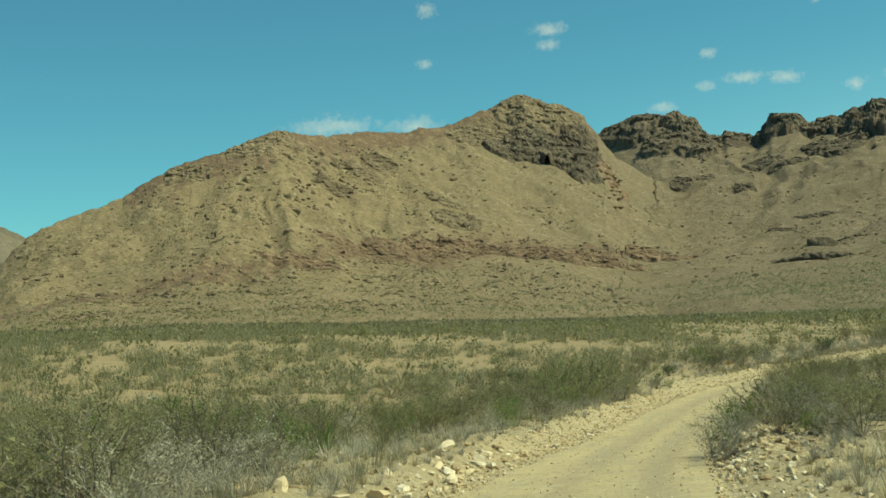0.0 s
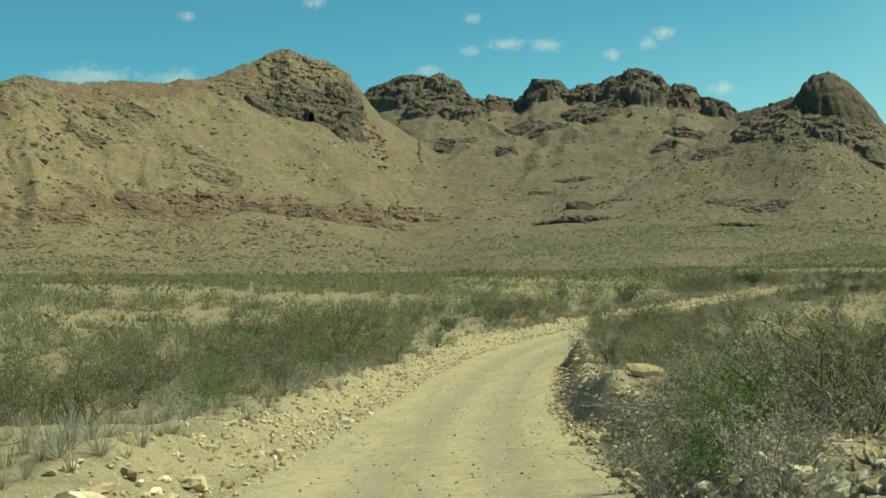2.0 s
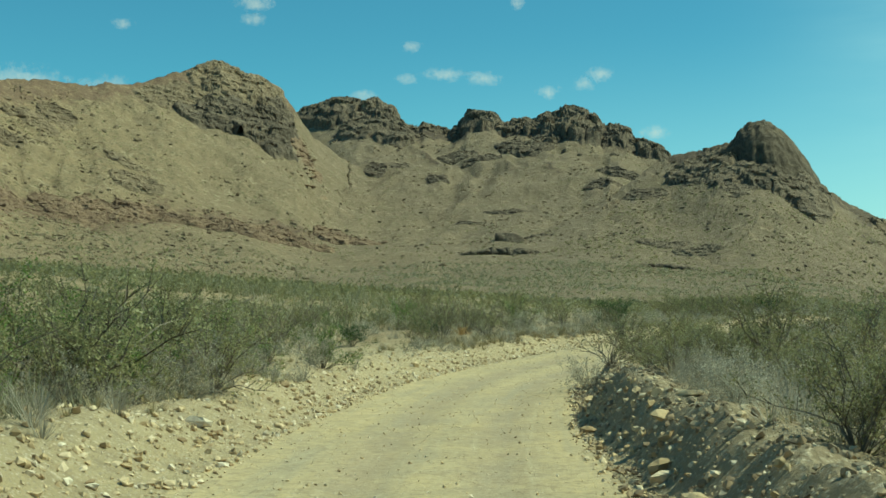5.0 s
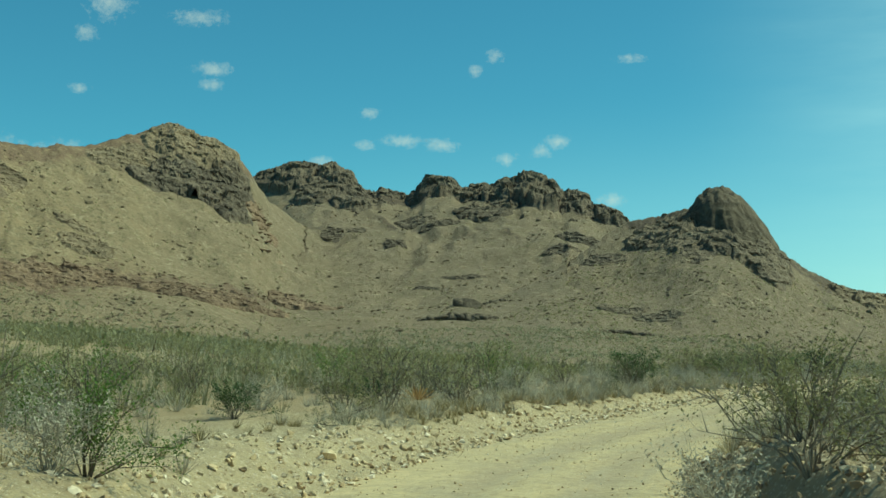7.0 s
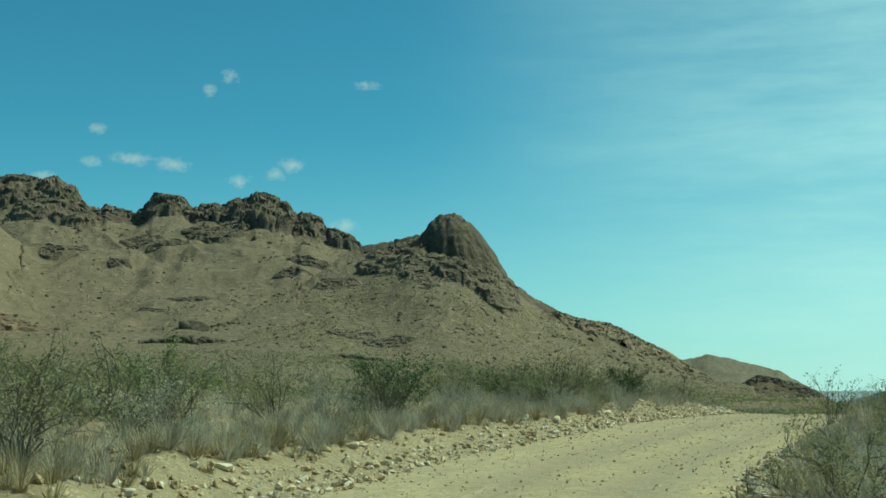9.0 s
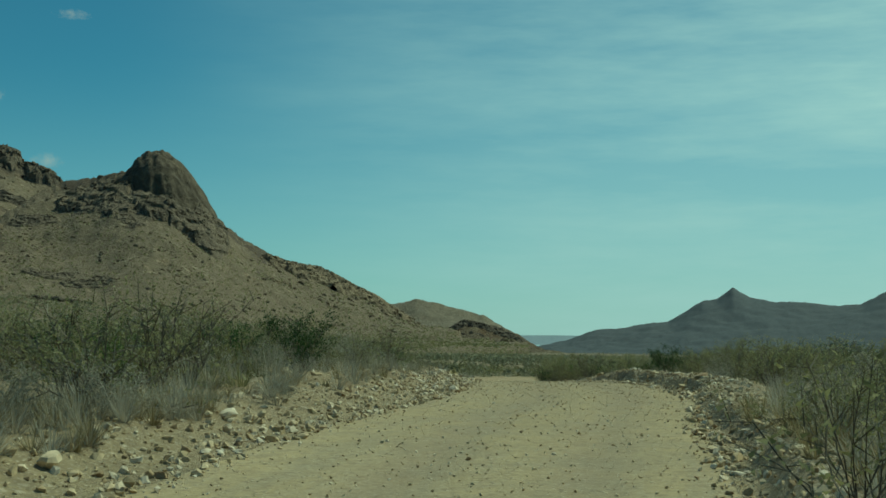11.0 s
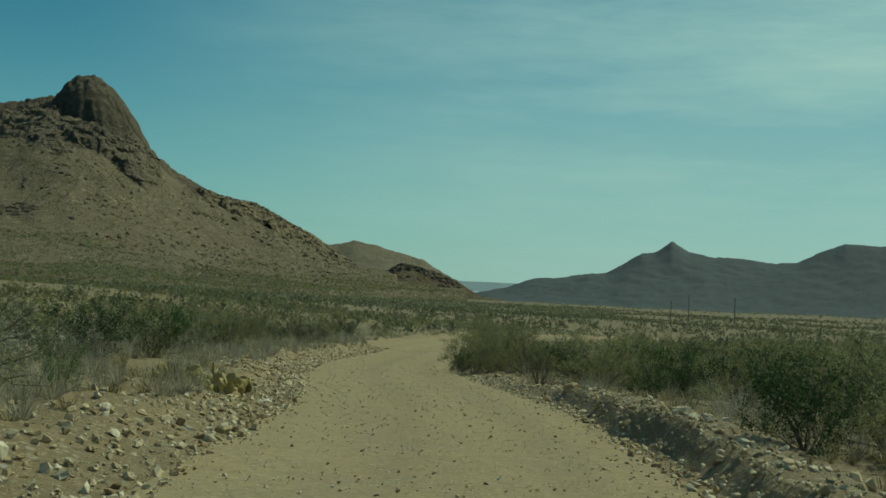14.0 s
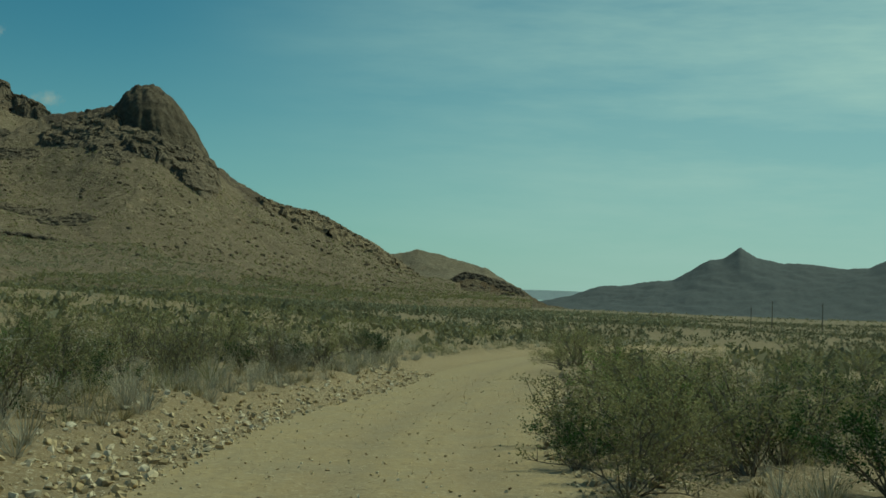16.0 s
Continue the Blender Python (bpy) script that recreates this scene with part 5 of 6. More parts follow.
def clump_cloud(name, label, places, heights, leaf_count, mat, g, wide=0.75, leaf=0.16):
    """Many far shrubs in one mesh, each a tuft of leaf-shaped faces round a few stems."""
    n = len(places)
    p = g.normal(size=(n, leaf_count, 3))
    p /= np.linalg.norm(p, axis=2, keepdims=True)
    p *= g.uniform(0.35, 1.0, (n, leaf_count, 1))
    p[..., 2] = np.abs(p[..., 2]) * 0.95 + 0.05
    h = heights[:, None]
    q = np.stack([p[..., 0] * h * wide, p[..., 1] * h * wide, p[..., 2] * h], -1) + places[:, None, :]
    size = np.repeat(heights * leaf * 2, leaf_count)[:, None]
    a = g.normal(size=(n * leaf_count, 3))
    a[:, 2] = np.abs(a[:, 2]) + 0.4
    a /= np.linalg.norm(a, axis=1, keepdims=True)
    b = np.cross(a, g.normal(size=(n * leaf_count, 3)))
    b /= np.linalg.norm(b, axis=1, keepdims=True)
    c = q.reshape(-1, 3)
    s = size * g.uniform(0.6, 1.3, (n * leaf_count, 1))
    v = np.stack([c - a * s * 0.5 - b * s * 0.3, c - a * s * 0.4 + b * s * 0.35, c + a * s * 0.6], 1).reshape(-1, 3)
    ob = mesh_object(name, v, np.arange(len(v)).reshape(-1, 3).tolist(), mat)
    return tagged(ob, label, "scrub", kind="stuff")


def open_ground(x, y, g):
    """True where scrub may stand: few plants grow on the stony ground uphill of the second bend."""
    at, u = road_place(x, y)
    bare = smooth(at * 0.35, 134, 140) * (1 - smooth(at * 0.35, 160, 168)) * smooth(u, -11, -8) * (u < 0)
    return g.random(len(np.ravel(x))) > 0.8 * bare


def grass_field(name, label, spots, g, mat, blades, height, width=0.007, core=0.07, category="grass"):
    n = len(spots)
    base = np.repeat(spots, blades, axis=0)
    a = g.uniform(0, 2 * math.pi, n * blades)
    out = np.stack([np.cos(a), np.sin(a), 0 * a], 1)
    h = (height * g.uniform(0.5, 1.2, n))[:, None].repeat(blades, 1).reshape(-1, 1) * g.uniform(0.6, 1.1, (n * blades, 1))
    lean = g.uniform(0.25, 1.2, (n * blades, 1))
    foot = base + out * g.uniform(0, core, (n * blades, 1))
    tip = foot + out * h * lean + np.array([0, 0, 1.0]) * h * np.sqrt(1 - 0.6 * lean**2)
    side = np.stack([-out[:, 1], out[:, 0], 0 * a], 1) * width
    v = np.stack([foot - side, foot + side, tip], 1).reshape(-1, 3)
    ob = mesh_object(name, v, np.arange(len(v)).reshape(-1, 3).tolist(), mat)
    return tagged(ob, label, category, kind="stuff")


def flat_spots(g, n, r0, r1, keep):
    az = g.uniform(-150, 100, n) if r1 < 400 else g.uniform(-75, 85, n)
    r = r0 + (r1 - r0) * np.sqrt(g.random(n))
    x, y = MID[0] + r * np.sin(np.radians(az)), MID[1] + r * np.cos(np.radians(az))
    _, u = to_road(x, y)
    thick = fbm(x / 25, y / 25, 3, 19)
    ok = (np.abs(u) > 9) & (g.random(n) < smooth(thick, 0.35, 0.6) * 0.8 + 0.2)
    x, y = x[ok][:keep], y[ok][:keep]
    return np.stack([x, y, ground_z(x, y)], 1)


near_spots = []
for _ in range(5200):
    j = int(g.integers(0, len(LINE) - 30))
    u = (-1 if g.random() < 0.58 else 1) * (4.3 + 75 * g.random() ** 1.7)
    near_spots.append((LINE[j, 0] + u * LINE_DIR[j, 1], LINE[j, 1] - u * LINE_DIR[j, 0]))
near_spots = np.array(near_spots)
_, uu = to_road(near_spots[:, 0], near_spots[:, 1])
near_spots = near_spots[(np.abs(uu) > 4.2) & (fbm(near_spots[:, 0] / 4, near_spots[:, 1] / 4, 3, 51) > 0.42)]
near_spots = near_spots[open_ground(near_spots[:, 0], near_spots[:, 1], g)]
near_spots = np.column_stack([near_spots, ground_z(near_spots[:, 0], near_spots[:, 1])])
grass_field("low_scrub", "low grey-green desert scrub between the bushes", near_spots, g, M_SCRUB, 30, 0.62, 0.006, 0.22, "scrub")
p = flat_spots(g, 42000, 30, 270, 19000)
lane = np.abs(to_road(p[:, 0], p[:, 1])[1])
mid = p[(lane >= 20) & (g.random(len(p)) < 1 - (0.4 - 0.3 * smooth(p[:, 0], 30, 90)) * smooth(np.hypot(p[:, 0] - MID[0], p[:, 1] - MID[1]), 120, 270))]
jj = g.integers(int(45 / 0.35), len(LINE) - 30, 9000)
uu = np.where(g.random(9000) < 0.62, -1, 1) * (5.5 + 55 * g.random(9000) ** 1.15)
close = np.stack([LINE[jj, 0] + uu * LINE_DIR[jj, 1], LINE[jj, 1] - uu * LINE_DIR[jj, 0]], 1)
real = np.abs(to_road(close[:, 0], close[:, 1])[1])
close = close[(real > 5.2) & (g.random(9000) < 0.02 + 0.75 * smooth(fbm(close[:, 0] / 6, close[:, 1] / 6, 3, 33), 0.42, 0.62))]
close = close[open_ground(close[:, 0], close[:, 1], g)]
close = np.column_stack([close, ground_z(close[:, 0], close[:, 1])])
half = g.random(len(close)) < 0.5
grass_field("creosote_stand", "fine-twigged olive creosote stand near the road", close[half], g, M_LEAF, 36, 1.0, 0.013, 0.3, "scrub")
grass_field("brush_stand", "fine-twigged grey brush between the creosote", close[~half], g, M_GREY, 36, 0.75, 0.012, 0.3, "scrub")
clump_cloud("creosote_foliage", "small olive leaf tufts through the creosote stand", close, g.uniform(0.5, 1.05, len(close)), 18, M_LEAF, g, 0.95, 0.05)
clump_cloud("creosote_flat", "even stand of olive creosote scrub on the flat", mid, g.uniform(0.6, 1.35, len(mid)), 17, M_LEAF, g, 1.0, 0.15)
q = np.stack([g.uniform(-120, 26, 17000), g.uniform(12, 190, 17000)], 1)
q = q[(np.abs(to_road(q[:, 0], q[:, 1])[1]) > 12) & (fbm(q[:, 0] / 9, q[:, 1] / 9, 3, 29) > 0.41)]
q = np.column_stack([q, ground_z(q[:, 0], q[:, 1])])
grass_field("brush_flat", "grey-green brush on the uphill flat", q, g, M_SCRUB, 24, 1.1, 0.02, 0.45, "scrub")
clump_cloud("brush_foliage", "olive leaf tufts in the uphill brush", q[::2], g.uniform(0.6, 1.25, len(q[::2])), 20, M_LEAF, g, 1.05, 0.09)
p = flat_spots(g, 60000, 240, 950, 36000)
p = np.concatenate([p, flat_spots(g, 26000, 90, 420, 16000)])
clump_cloud("far_scrub", "far scattered scrub on the desert fan", p, g.uniform(0.7, 1.6, len(p)), 9, M_SCRUB, g, 0.85, 0.24)
hill_spots = []
for spec, count in ((MAIN, 8200), (BACK, 4200), (DOME, 24000)):
    c = np.array(spec["crest"], float)
    az = g.uniform(max(c[0, 0], -24), min(c[-1, 0], 44), count)
    v = g.uniform(0.0, 0.92, count) ** 1.5
    rc, rf = np.interp(az, c[:, 0], c[:, 1]), np.interp(az, *np.array(spec["foot"], float).T)
    r = rf + np.clip(v, 0, 1) * (rc - rf)
    z = hill_height(spec, az, r)[0]
    x, y = polar(az, r)
    ok = (z >= land(x, y) - 3) & (g.random(count) < 0.25 + fbm(x / 80, y / 80, 3, 23))
    hill_spots.append(np.stack([x, y, np.maximum(z, land(x, y))], 1)[ok])
az = g.uniform(-16, 50, 26000)
r = 290 + 640 * np.sqrt(g.random(26000))
x, y = polar(az, r)
z = land(x, y)
for spec in (MAIN, BACK, DOME):
    c = np.array(spec["crest"], float)
    inside = (az > c[0, 0]) & (az < c[-1, 0])
    z = np.where(inside, np.maximum(z, hill_height(spec, az, r)[0]), z)
ok = g.random(26000) < (0.2 + smooth(fbm(x / 45, y / 45, 3, 37), 0.35, 0.6)) * (0.3 + 0.7 * smooth(az, 4, 18))
fan = np.stack([x, y, z - 0.1], 1)[ok]
clump_cloud("fan_scrub", "dark olive scrub dotting the fans below the mountains", fan, g.uniform(0.9, 2.1, len(fan)), 9, M_SCRUB, g, 0.95, 0.26)
az = g.uniform(25, 82, 5000)
r = g.uniform(900, 2500, 5000)
x, y = polar(az, r)
far_clumps = np.stack([x, y, land(x, y)], 1)
clump_cloud("distant_scrub", "thin line of distant scrub across the valley floor", far_clumps, g.uniform(1.0, 2.4, 5000), 7, M_SCRUB, g, 1.0, 0.3)
p = np.concatenate(hill_spots)
clump_cloud("hillside_scrub", "dots of olive scrub over the mountain slopes", p, g.uniform(0.8, 2.0, len(p)), 7, M_LEAF, g, 0.85, 0.3)


tuft = []
for _ in range(2000):
    j = int(g.integers(int(50 / 0.35), int(275 / 0.35)))
    u = (-1 if g.random() < 0.6 else 1) * (3.9 + abs(g.normal(0, 2.6)))
    tuft.append((LINE[j, 0] + u * LINE_DIR[j, 1], LINE[j, 1] - u * LINE_DIR[j, 0]))
tuft = np.array(tuft)
tuft = tuft[open_ground(tuft[:, 0], tuft[:, 1], g)]
tuft = np.column_stack([tuft, ground_z(tuft[:, 0], tuft[:, 1]) - 0.01])
grass_field("dry_grass", "dry straw-coloured grass tufts along the banks", tuft, g, M_STRAW, 34, 0.30)


# dry weeds over the low bank where the road tops the rise, and along the uphill edge
at, us = g.uniform(146 / 0.35, 182 / 0.35, 1500), 3.0 + np.abs(g.normal(0, 3.2, 1500))
up = np.arange(1500) % 3 == 0
at, us = np.where(up, g.uniform(154 / 0.35, 180 / 0.35, 1500), at), np.where(up, -3.6 - np.abs(g.normal(0, 1.6, 1500)), us)
cx, cy, wx, wy = [np.interp(at, np.arange(len(LINE)), q) for q in (*LINE.T, *LINE_DIR.T)]
weeds = np.stack([cx + us * wy, cy - us * wx], 1)
weeds = np.column_stack([weeds, ground_z(weeds[:, 0], weeds[:, 1]) - 0.01])
grass_field("dry_weeds", "dry straw and grey weeds over the stony banks", weeds[::2], g, M_STRAW, 42, 0.42)
grass_field("dry_weeds", "dry brown-grey weeds over the stony banks", weeds[1::2], g, M_GREY, 42, 0.48)


brush = []
for _ in range(3600):
    j = int(g.integers(int(52 / 0.35), int(285 / 0.35)))
    u = (-1 if g.random() < 0.62 else 1) * (3.7 + abs(g.normal(0, 7.5)))
    brush.append((LINE[j, 0] + u * LINE_DIR[j, 1], LINE[j, 1] - u * LINE_DIR[j, 0]))
brush = np.array(brush)
brush = brush[open_ground(brush[:, 0], brush[:, 1], g)]
brush = np.column_stack([brush, ground_z(brush[:, 0], brush[:, 1]) - 0.02])
grass_field("grey_brush", "fine dry grey brush filling the gaps between the bushes", brush, g, M_GREY, 46, 0.6)


def agave(name, label, x, y, size, seed, mat, group):
    """A rosette of stiff pointed blades."""
    g = np.random.default_rng(seed)
    root = new(name)
    z = float(ground_z(np.array([x]), np.array([y]))[0]) - 0.03
    j = Joined()
    for k in range(34):
        a, lift = k * 2.4, radians(18 + 62 * (k / 34) + g.normal(0, 6))
        out = np.array([math.cos(a), math.sin(a), 0])
        L = size * g.uniform(0.8, 1.1)
        side = np.array([-out[1], out[0], 0]) * 0.055 * size
        pts = []
        for t, w in ((0, 0.7), (0.35, 1.0), (0.7, 0.6), (1.0, 0.04)):
            c = out * (0.04 + L * t * math.cos(lift)) + np.array([0, 0, L * t * math.sin(lift) - 0.12 * size * t * t])
            pts += [c - side * w + np.array([0, 0, 0.02 * size]), c - np.array([0, 0, 0.015 * size]), c + side * w + np.array([0, 0, 0.02 * size])]
        j.add(np.array(pts), grid_faces(4, 3))
    j.make("leaf_rosette", mat, root)
    root.matrix_basis = Matrix.Translation((x, y, z))
    return tagged(root, label, "agave", group)


agave("dead_agave", "dead tan agave rosette on the road bank", 63.7, 136.2, 0.42, 1, M_STRAW, "dead agaves")


def prickly_pear(x, y, seed, count):
    """A low heap of flat oval pads, each growing from the edge of another."""
    g = np.random.default_rng(seed)
    root = new("prickly_pear")
    z = float(ground_z(np.array([x]), np.array([y]))[0])
    feet = [(np.array([g.normal(0, 0.30), g.normal(0, 0.25), -0.02]), 0.0) for _ in range(12)]
    base, f = ball(9, 14)
    for i in range(count):
        foot, level = feet[i] if i < 12 else feet[int(g.integers(len(feet)))]
        a, tilt, s = g.uniform(0, 6.28), g.normal(0, 0.75), g.uniform(0.075, 0.13)
        m = np.array((Matrix.Rotation(a, 3, "Z") @ Matrix.Rotation(tilt, 3, "Y") @ Matrix.Rotation(g.normal(0, 0.25), 3, "X")))
        q = base * np.array([s * 0.78, 0.028, s]) + np.array([0, 0, s * 0.93])
        q[:, 0] *= 0.72 + 0.28 * np.clip(q[:, 2] / s, 0, 1)
        pad = mesh_object("pad", q @ m.T + foot, f, M_PEAR, root, False)
        if level < 1:
            feet.append((foot + m @ np.array([g.normal(0, 0.05), 0, s * 1.72]), level + 1))
    root.matrix_basis = Matrix.Translation((x, y, z))
    return tagged(root, "low dry yellow-brown prickly pear on the road bank", "cactus", "prickly pears")


prickly_pear(64.4, 135.9, 41, 46)
prickly_pear(65.1, 136.6, 42, 48)
prickly_pear(64.3, 136.7, 43, 40)
agave("dead_agave", "dry straw-coloured agave rosette beside the road", 21.6, 100.9, 0.55, 4, M_AGAVE, "dead agaves")
agave("yucca", "pale spiky yucca on the stony bank", 19.6, 74.6, 0.5, 5, M_STRAW, "")

# bleached branches fallen on the cut bank
for i, (x, y) in enumerate(((7.3, 28.1), (8.3, 28.4), (9.0, 29.6), (8.0, 35.2), (9.4, 38.6), (11.9, 47.2))):
    g, wood = np.random.default_rng(700 + i), Joined()
    a = g.uniform(0, 6.28)
    for k in range(5):
        t = np.linspace(0, 1, 6)[:, None]
        way = np.array([math.cos(a), math.sin(a), 0.12])
        path = way * t * g.uniform(0.7, 1.5) + g.normal(0, 0.035, (6, 3)) + np.array([0, 0, 0.10])
        tube(wood, path, 0.02, 0.006)
        a += g.normal(0, 0.5)
    ob = tagged(wood.make("dead_branch", M_GREY), "bleached dead branch lying on the cut bank", "branch", "dead branches")
    ob.matrix_basis = Matrix.Translation((x, y, float(ground_z(np.array([x]), np.array([y]))[0]) - 0.03))

# whip-stemmed tall shrub beside the road
wood, v, f = shrub_parts(301, height=1.05, stems=16, twigs=5, spread=0.34, thick=0.008, leaves=5, leaf=0.045, tip=0.5)
whips = tagged(new("whip_shrub"), "tall thin-stemmed shrub with small leaf tufts", "shrub")
wood.make("woody_frame", M_STEM, whips)
mesh_object("foliage", v, f, M_LEAF, whips)
whips.matrix_basis = Matrix.Translation((36.9, 100.3, float(ground_z(np.array([36.9]), np.array([100.3]))[0]) - 0.05))

# ---- stones ----
def stone_shape(seed, rows=6, cols=8):
    g = np.random.default_rng(seed)
    v, f = ball(rows, cols)
    n = fbm(v[:, 0] * 1.6 + seed, v[:, 1] * 1.6 + v[:, 2] * 1.9, 3, seed)
    v = v * (0.7 + 0.6 * n)[:, None]
    for _ in range(8):                                   # broken flat faces
        d = g.normal(size=3)
        d /= np.linalg.norm(d)
        over = np.maximum(v @ d - g.uniform(0.32, 0.62), 0)
        v = v - over[:, None] * d
    return v * np.array([1.2, 0.9, 0.65]), f


STONES = [stone_shape(s) for s in range(10)]
STONE_MESHES = []
for v, f in STONES:
    me = bpy.data.meshes.new("rock")
    me.from_pydata([tuple(q) for q in v.tolist()], [], [tuple(q) for q in f])
    me.materials.append(M_STONE)
    STONE_MESHES.append(me)


def lay_rock(x, y, size, g, label="angular pale limestone rock on the road bank", sink=0.25):
    ob = new("rock", STONE_MESHES[int(g.integers(10))])
    z = float(ground_z(np.array([x]), np.array([y]))[0])
    ob.matrix_basis = Matrix.Translation((x, y, z + size * (0.42 - sink))) @ Euler((g.normal(0, 0.2), g.normal(0, 0.2), g.uniform(0, 6.28))).to_matrix().to_4x4() @ Matrix.Diagonal((size, size, size, 1))
    return tagged(ob, label, "rock", "rocks along the road")


g = np.random.default_rng(12)
lay_rock(33.5, 107.4, 0.27, g, "rounded white boulder at the road edge", 0.0)
lay_rock(8.5, 79.0, 0.22, g, "white rock on the stony bank", 0.1)
lay_rock(-3.6, 20.6, 0.26, g, "large flat pale rock beside the road", 0.15)
lay_rock(-0.3, 32.6, 0.30, g, "pale flat rock on the bank", 0.1)
lay_rock(11.1, 46.1, 0.36, g, "large tan boulder on the cut bank", 0.2)
lay_rock(12.4, 44.7, 0.34, g, "rounded grey boulder on the cut bank", 0.1)
for _ in range(160):
    j = int(g.integers(int(64 / 0.35), int(235 / 0.35)))
    left = g.random() < 0.62
    u = -(2.5 + abs(g.normal(0.9, 1.0))) if left else 2.5 + abs(g.normal(0.5, 0.8))
    lay_rock(LINE[j, 0] + u * LINE_DIR[j, 1], LINE[j, 1] - u * LINE_DIR[j, 0], 0.07 + 0.16 * g.random() ** 2.2, g)


for _ in range(54):                                      # broken slabs thrown up beside the road
    j = int(g.integers(int(72 / 0.35), int(98 / 0.35)))
    u = -(2.9 + abs(g.normal(0.4, 0.6)))
    lay_rock(LINE[j, 0] + u * LINE_DIR[j, 1], LINE[j, 1] - u * LINE_DIR[j, 0], 0.10 + 0.20 * g.random() ** 1.6, g)
for _ in range(30):
    j = int(g.integers(int(120 / 0.35), int(154 / 0.35)))
    u = 2.75 + abs(g.normal(0.2, 0.55))
    lay_rock(LINE[j, 0] + u * LINE_DIR[j, 1], LINE[j, 1] - u * LINE_DIR[j, 0], 0.06 + 0.15 * g.random() ** 1.8, g, "angular tan rock in the cut bank")


def stone_field(name, label, count, size, place, g, shapes, s0=58, s1=270, mat=M_STONE):
    at, us = g.uniform(s0 / 0.35, s1 / 0.35, count), place(g, count)
    cx, cy, wx, wy = [np.interp(at, np.arange(len(LINE)), q) for q in (*LINE.T, *LINE_DIR.T)]
    x, y = cx + us * wy, cy - us * wx
    z = ground_z(x, y)
    heap = Joined()
    for i in range(count):
        v, f = shapes[int(g.integers(len(shapes)))]
        s = size(g)
        m = np.array(Euler((g.normal(0, 0.4), g.normal(0, 0.4), g.uniform(0, 6.28))).to_matrix())
        heap.add((v * s) @ m.T + np.array([x[i], y[i], z[i] + s * 0.3]), f)
    return tagged(heap.make(name, mat), label, "stones", kind="stuff")


SMALL = [stone_shape(50 + s, 4, 5) for s in range(6)]
PEBBLE = [stone_shape(70 + s, 3, 4) for s in range(4)]
stone_field("bank_stones", "heaps of small broken pale stones along both banks", 15000, lambda g: 0.016 + 0.085 * g.random() ** 2.6,
            lambda g, n: np.where(g.random(n) < 0.66, -(2.3 + np.abs(g.normal(0.7, 0.75, n))), 2.25 + np.abs(g.normal(0.6, 0.9, n))), g, SMALL)
stone_field("bank_stones", "broken pale stones strewn over the uphill bank", 5500, lambda g: 0.015 + 0.085 * g.random() ** 3,
            lambda g, n: -(2.3 + np.abs(g.normal(0.9, 1.2, n))), g, SMALL, 100, 245)
stone_field("road_gravel", "loose gravel over the road surface", 12000, lambda g: 0.007 + 0.04 * g.random() ** 3.5,
            lambda g, n: g.uniform(-2.6, 2.5, n), g, PEBBLE)
stone_field("rubble", "broken brown rubble heaped on the cut bank", 7500, lambda g: 0.015 + 0.075 * g.random() ** 3,
            lambda g, n: 2.4 + np.abs(g.normal(0.5, 0.8, n)), g, SMALL, 88, 172, M_RUBBLE)
stone_field("spit_stones", "pale broken stones on the low spit beside the turnout", 420, lambda g: 0.03 + 0.13 * g.random() ** 2.2,
            lambda g, n: 2.5 + np.abs(g.normal(0.9, 1.2, n)), g, SMALL, 84, 93)
stone_field("berm_stones", "small stones along the thrown-up road edge", 7000, lambda g: 0.012 + 0.06 * g.random() ** 2.8,
            lambda g, n: 2.4 + np.abs(g.normal(0.4, 0.6, n)), g, SMALL, 150, 230)
stone_field("coarse_gravel", "coarse loose gravel on the further stretch of road", 9000, lambda g: 0.006 + 0.028 * g.random() ** 2.8,
            lambda g, n: g.uniform(-2.7, 2.6, n), g, PEBBLE, 150, 225)
stone_field("stone_chips", "pale stone chips strewn over the banks", 12000, lambda g: 0.015 + 0.035 * g.random() ** 2,
            lambda g, n: np.where(g.random(n) < 0.6, -(2.2 + np.abs(g.normal(0.8, 0.9, n))), 2.2 + np.abs(g.normal(0.4, 0.6, n))), g, PEBBLE, 64, 240)

# ---- utility poles far across the flat ----
for x, y in ((424.0, 388.0), (433.0, 375.0), (470.0, 430.0)):
    root = tagged(new("utility_pole"), "weathered grey wooden utility pole across the flat", "utility pole", "utility poles")
    z = float(ground_z(np.array([x]), np.array([y]))[0])
    bm = bmesh.new()
    bmesh.ops.create_cone(bm, cap_ends=True, segments=10, radius1=0.19, radius2=0.12, depth=9.5)
    bmesh.ops.translate(bm, verts=bm.verts, vec=(0, 0, 4.6))
    me = bpy.data.meshes.new("pole")
    bm.to_mesh(me)
    bm.free()
    me.materials.append(M_WOOD)
    new("pole", me).parent = root
    bm = bmesh.new()
    bmesh.ops.create_cube(bm, size=1.0)
    bmesh.ops.scale(bm, verts=bm.verts, vec=(2.2, 0.12, 0.14))
    bmesh.ops.translate(bm, verts=bm.verts, vec=(0, 0.16, 8.6))
    bmesh.ops.bevel(bm, geom=bm.edges[:], offset=0.02, segments=1)
    me = bpy.data.meshes.new("crossarm")
    bm.to_mesh(me)
    bm.free()
    me.materials.append(M_WOOD)
    new("crossarm", me).parent = root
    root.matrix_basis = Matrix.Translation((x, y, z)) @ Matrix.Rotation(0.9, 4, "Z")


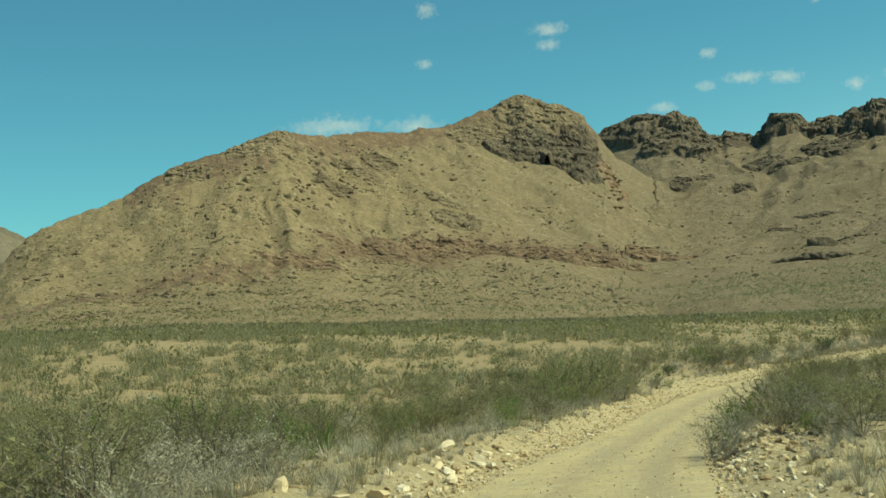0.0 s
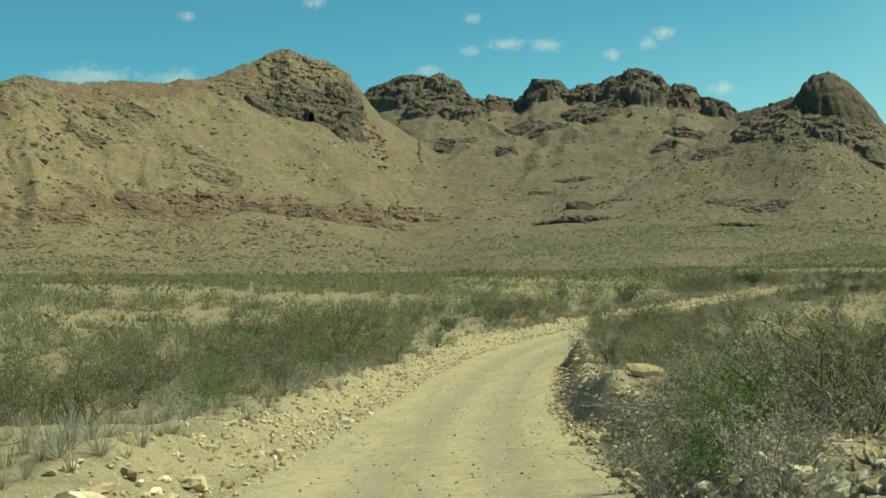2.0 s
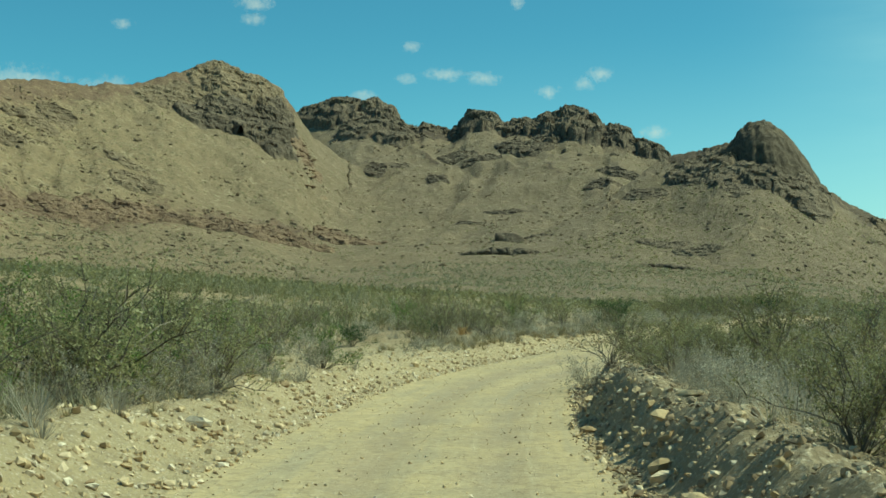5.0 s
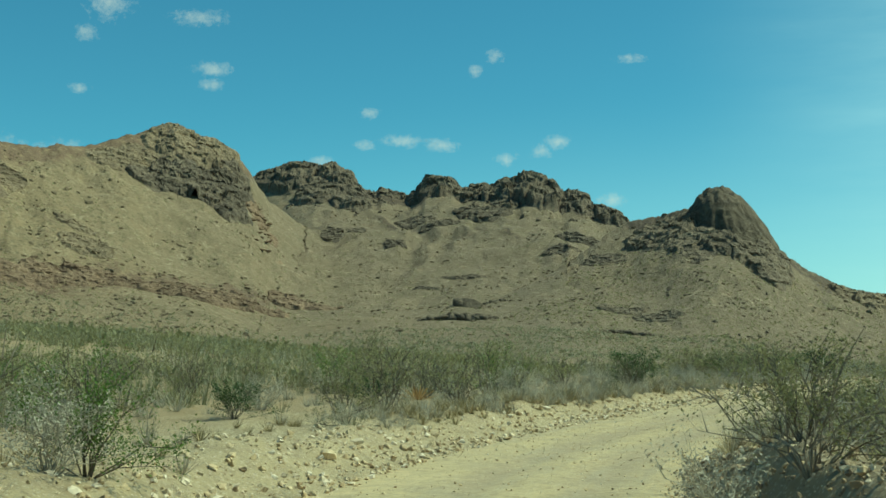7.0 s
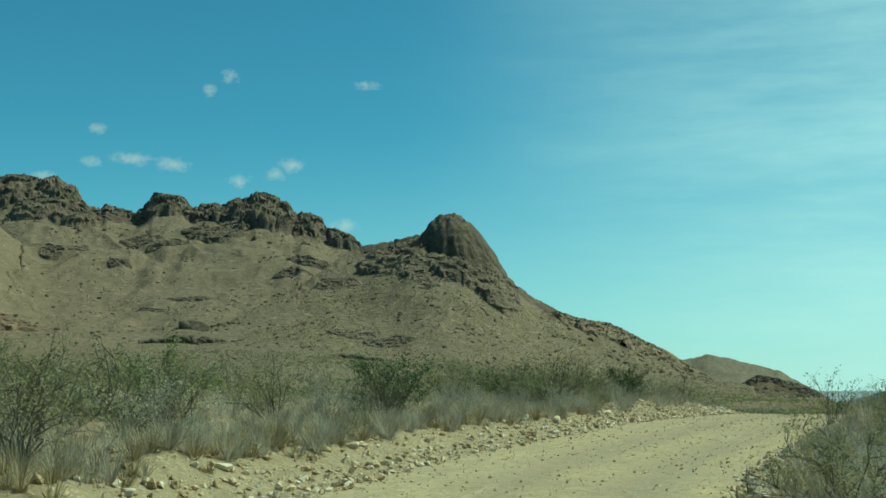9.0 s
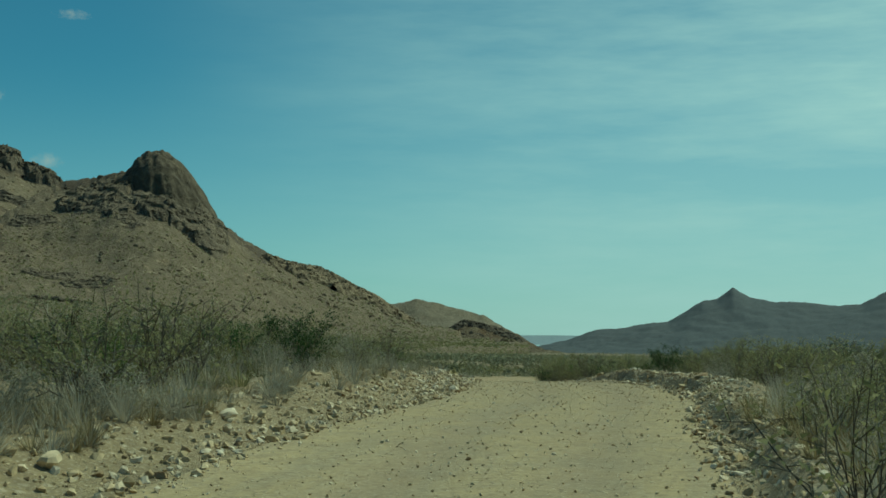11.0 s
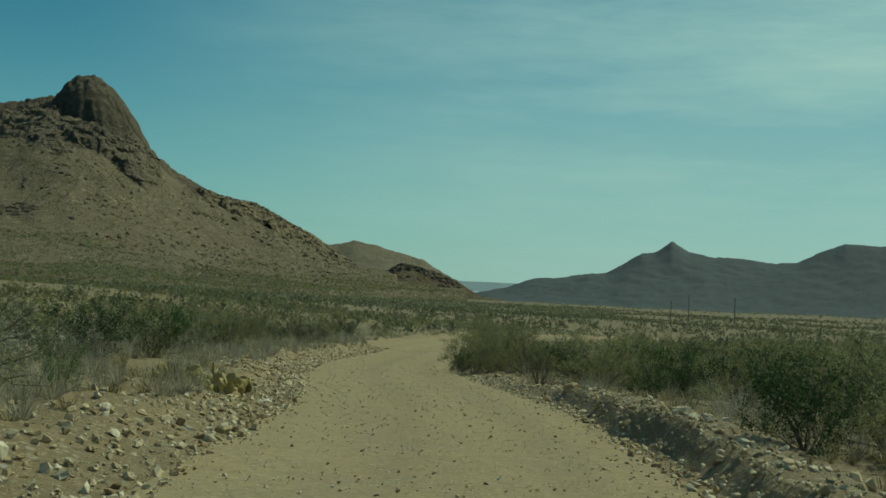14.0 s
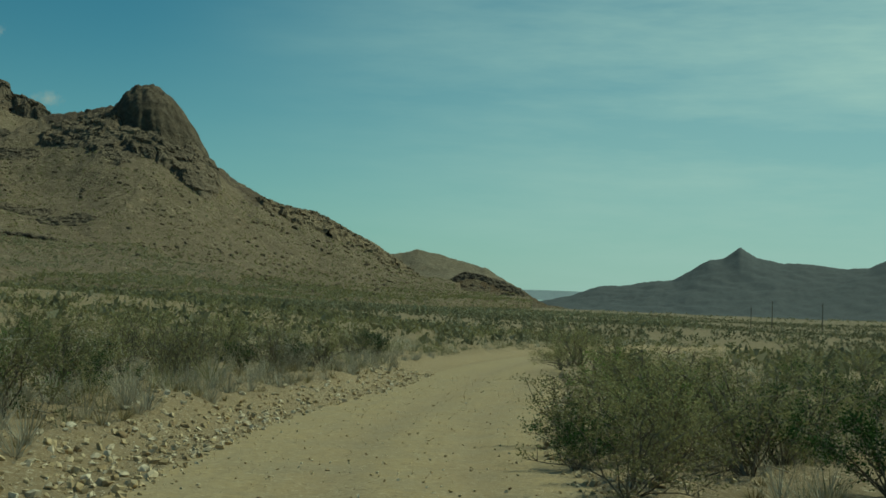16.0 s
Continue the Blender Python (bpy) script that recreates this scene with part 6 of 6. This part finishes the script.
# ---- small fair-weather clouds ----
def cloud_material():
    m = bpy.data.materials.new("cloud")
    m.use_nodes = True
    n, l = m.node_tree.nodes, m.node_tree.links
    n.remove(n["Principled BSDF"])
    soft = n.new("ShaderNodeAttribute")
    soft.attribute_name = "thick"
    geo = n.new("ShaderNodeNewGeometry")
    f = noise_node(n, l, geo.outputs["Position"], 0.03, 8, 0.75)
    k = math_node(n, l, "ADD", soft.outputs["Fac"], math_node(n, l, "MULTIPLY", math_node(n, l, "SUBTRACT", f, 0.5), 3.4))
    k = step_node(n, l, k, 0.1, 1.6, 0.0, 0.42)
    em = n.new("ShaderNodeEmission")
    em.inputs["Color"].default_value, em.inputs["Strength"].default_value = (1.0, 0.95, 0.93, 1), 0.8
    tr = n.new("ShaderNodeBsdfTransparent")
    mx = n.new("ShaderNodeMixShader")
    l.new(k, mx.inputs[0])
    l.new(tr.outputs["BSDF"], mx.inputs[1])
    l.new(em.outputs["Emission"], mx.inputs[2])
    l.new(mx.outputs["Shader"], n["Material Output"].inputs["Surface"])
    return m


M_CLOUD = cloud_material()
# bearing, height above the horizon, width and depth, all in degrees
CLOUDS = [(12.2, 11.1, 0.9, 0.4), (15.4, 9.7, 1.6, 0.5), (12.0, 9.7, 0.9, 0.35), (13.7, 9.9, 1.9, 0.45), (18.4, 9.1, 0.9, 0.55), (20.7, 9.8, 1.1, 0.6), (20.0, 9.4, 1.0, 0.45),
          (23.1, 7.2, 1.2, 0.5), (10.1, 8.9, 1.3, 0.5), (-0.3, 14.2, 1.0, 0.6), (5.2, 12.9, 1.5, 0.6), (-0.6, 11.8, 0.8, 0.35), (-5.0, 9.3, 4.2, 0.9), (-1.2, 9.1, 2.4, 0.8),
          (0.6, 15.6, 2.0, 1.3), (4.5, 15.1, 2.4, 0.6), (24.0, 13.4, 1.2, 0.3), (17.9, 13.6, 0.7, 0.5), (17.0, 13.0, 0.6, 0.5), (5.1, 12.2, 1.0, 0.45)]
for i, (az, el, w, h) in enumerate(CLOUDS):
    R = 4550.0
    v, f = ball(12, 20)
    g = np.random.default_rng(900 + i)
    n = fbm(v[:, 0] * 2 + i, v[:, 2] * 2, 3, i)
    q = v * (0.7 + 0.6 * n)[:, None] * np.array([R * radians(w) * 0.72, 30.0, R * radians(h) * 0.8])
    x, y = polar(az, R * math.cos(radians(el)))
    ob = mesh_object("cloud", q @ turn_z(-radians(az)).T + np.array([x, y, R * math.sin(radians(el))]), f, M_CLOUD, flat=False)
    give(ob, "thick", 1.0 - 1.25 * np.sqrt(v[:, 0] ** 2 + v[:, 2] ** 2))
    tagged(ob, "small thin white fair-weather cloud", "cloud", "clouds", "structure")
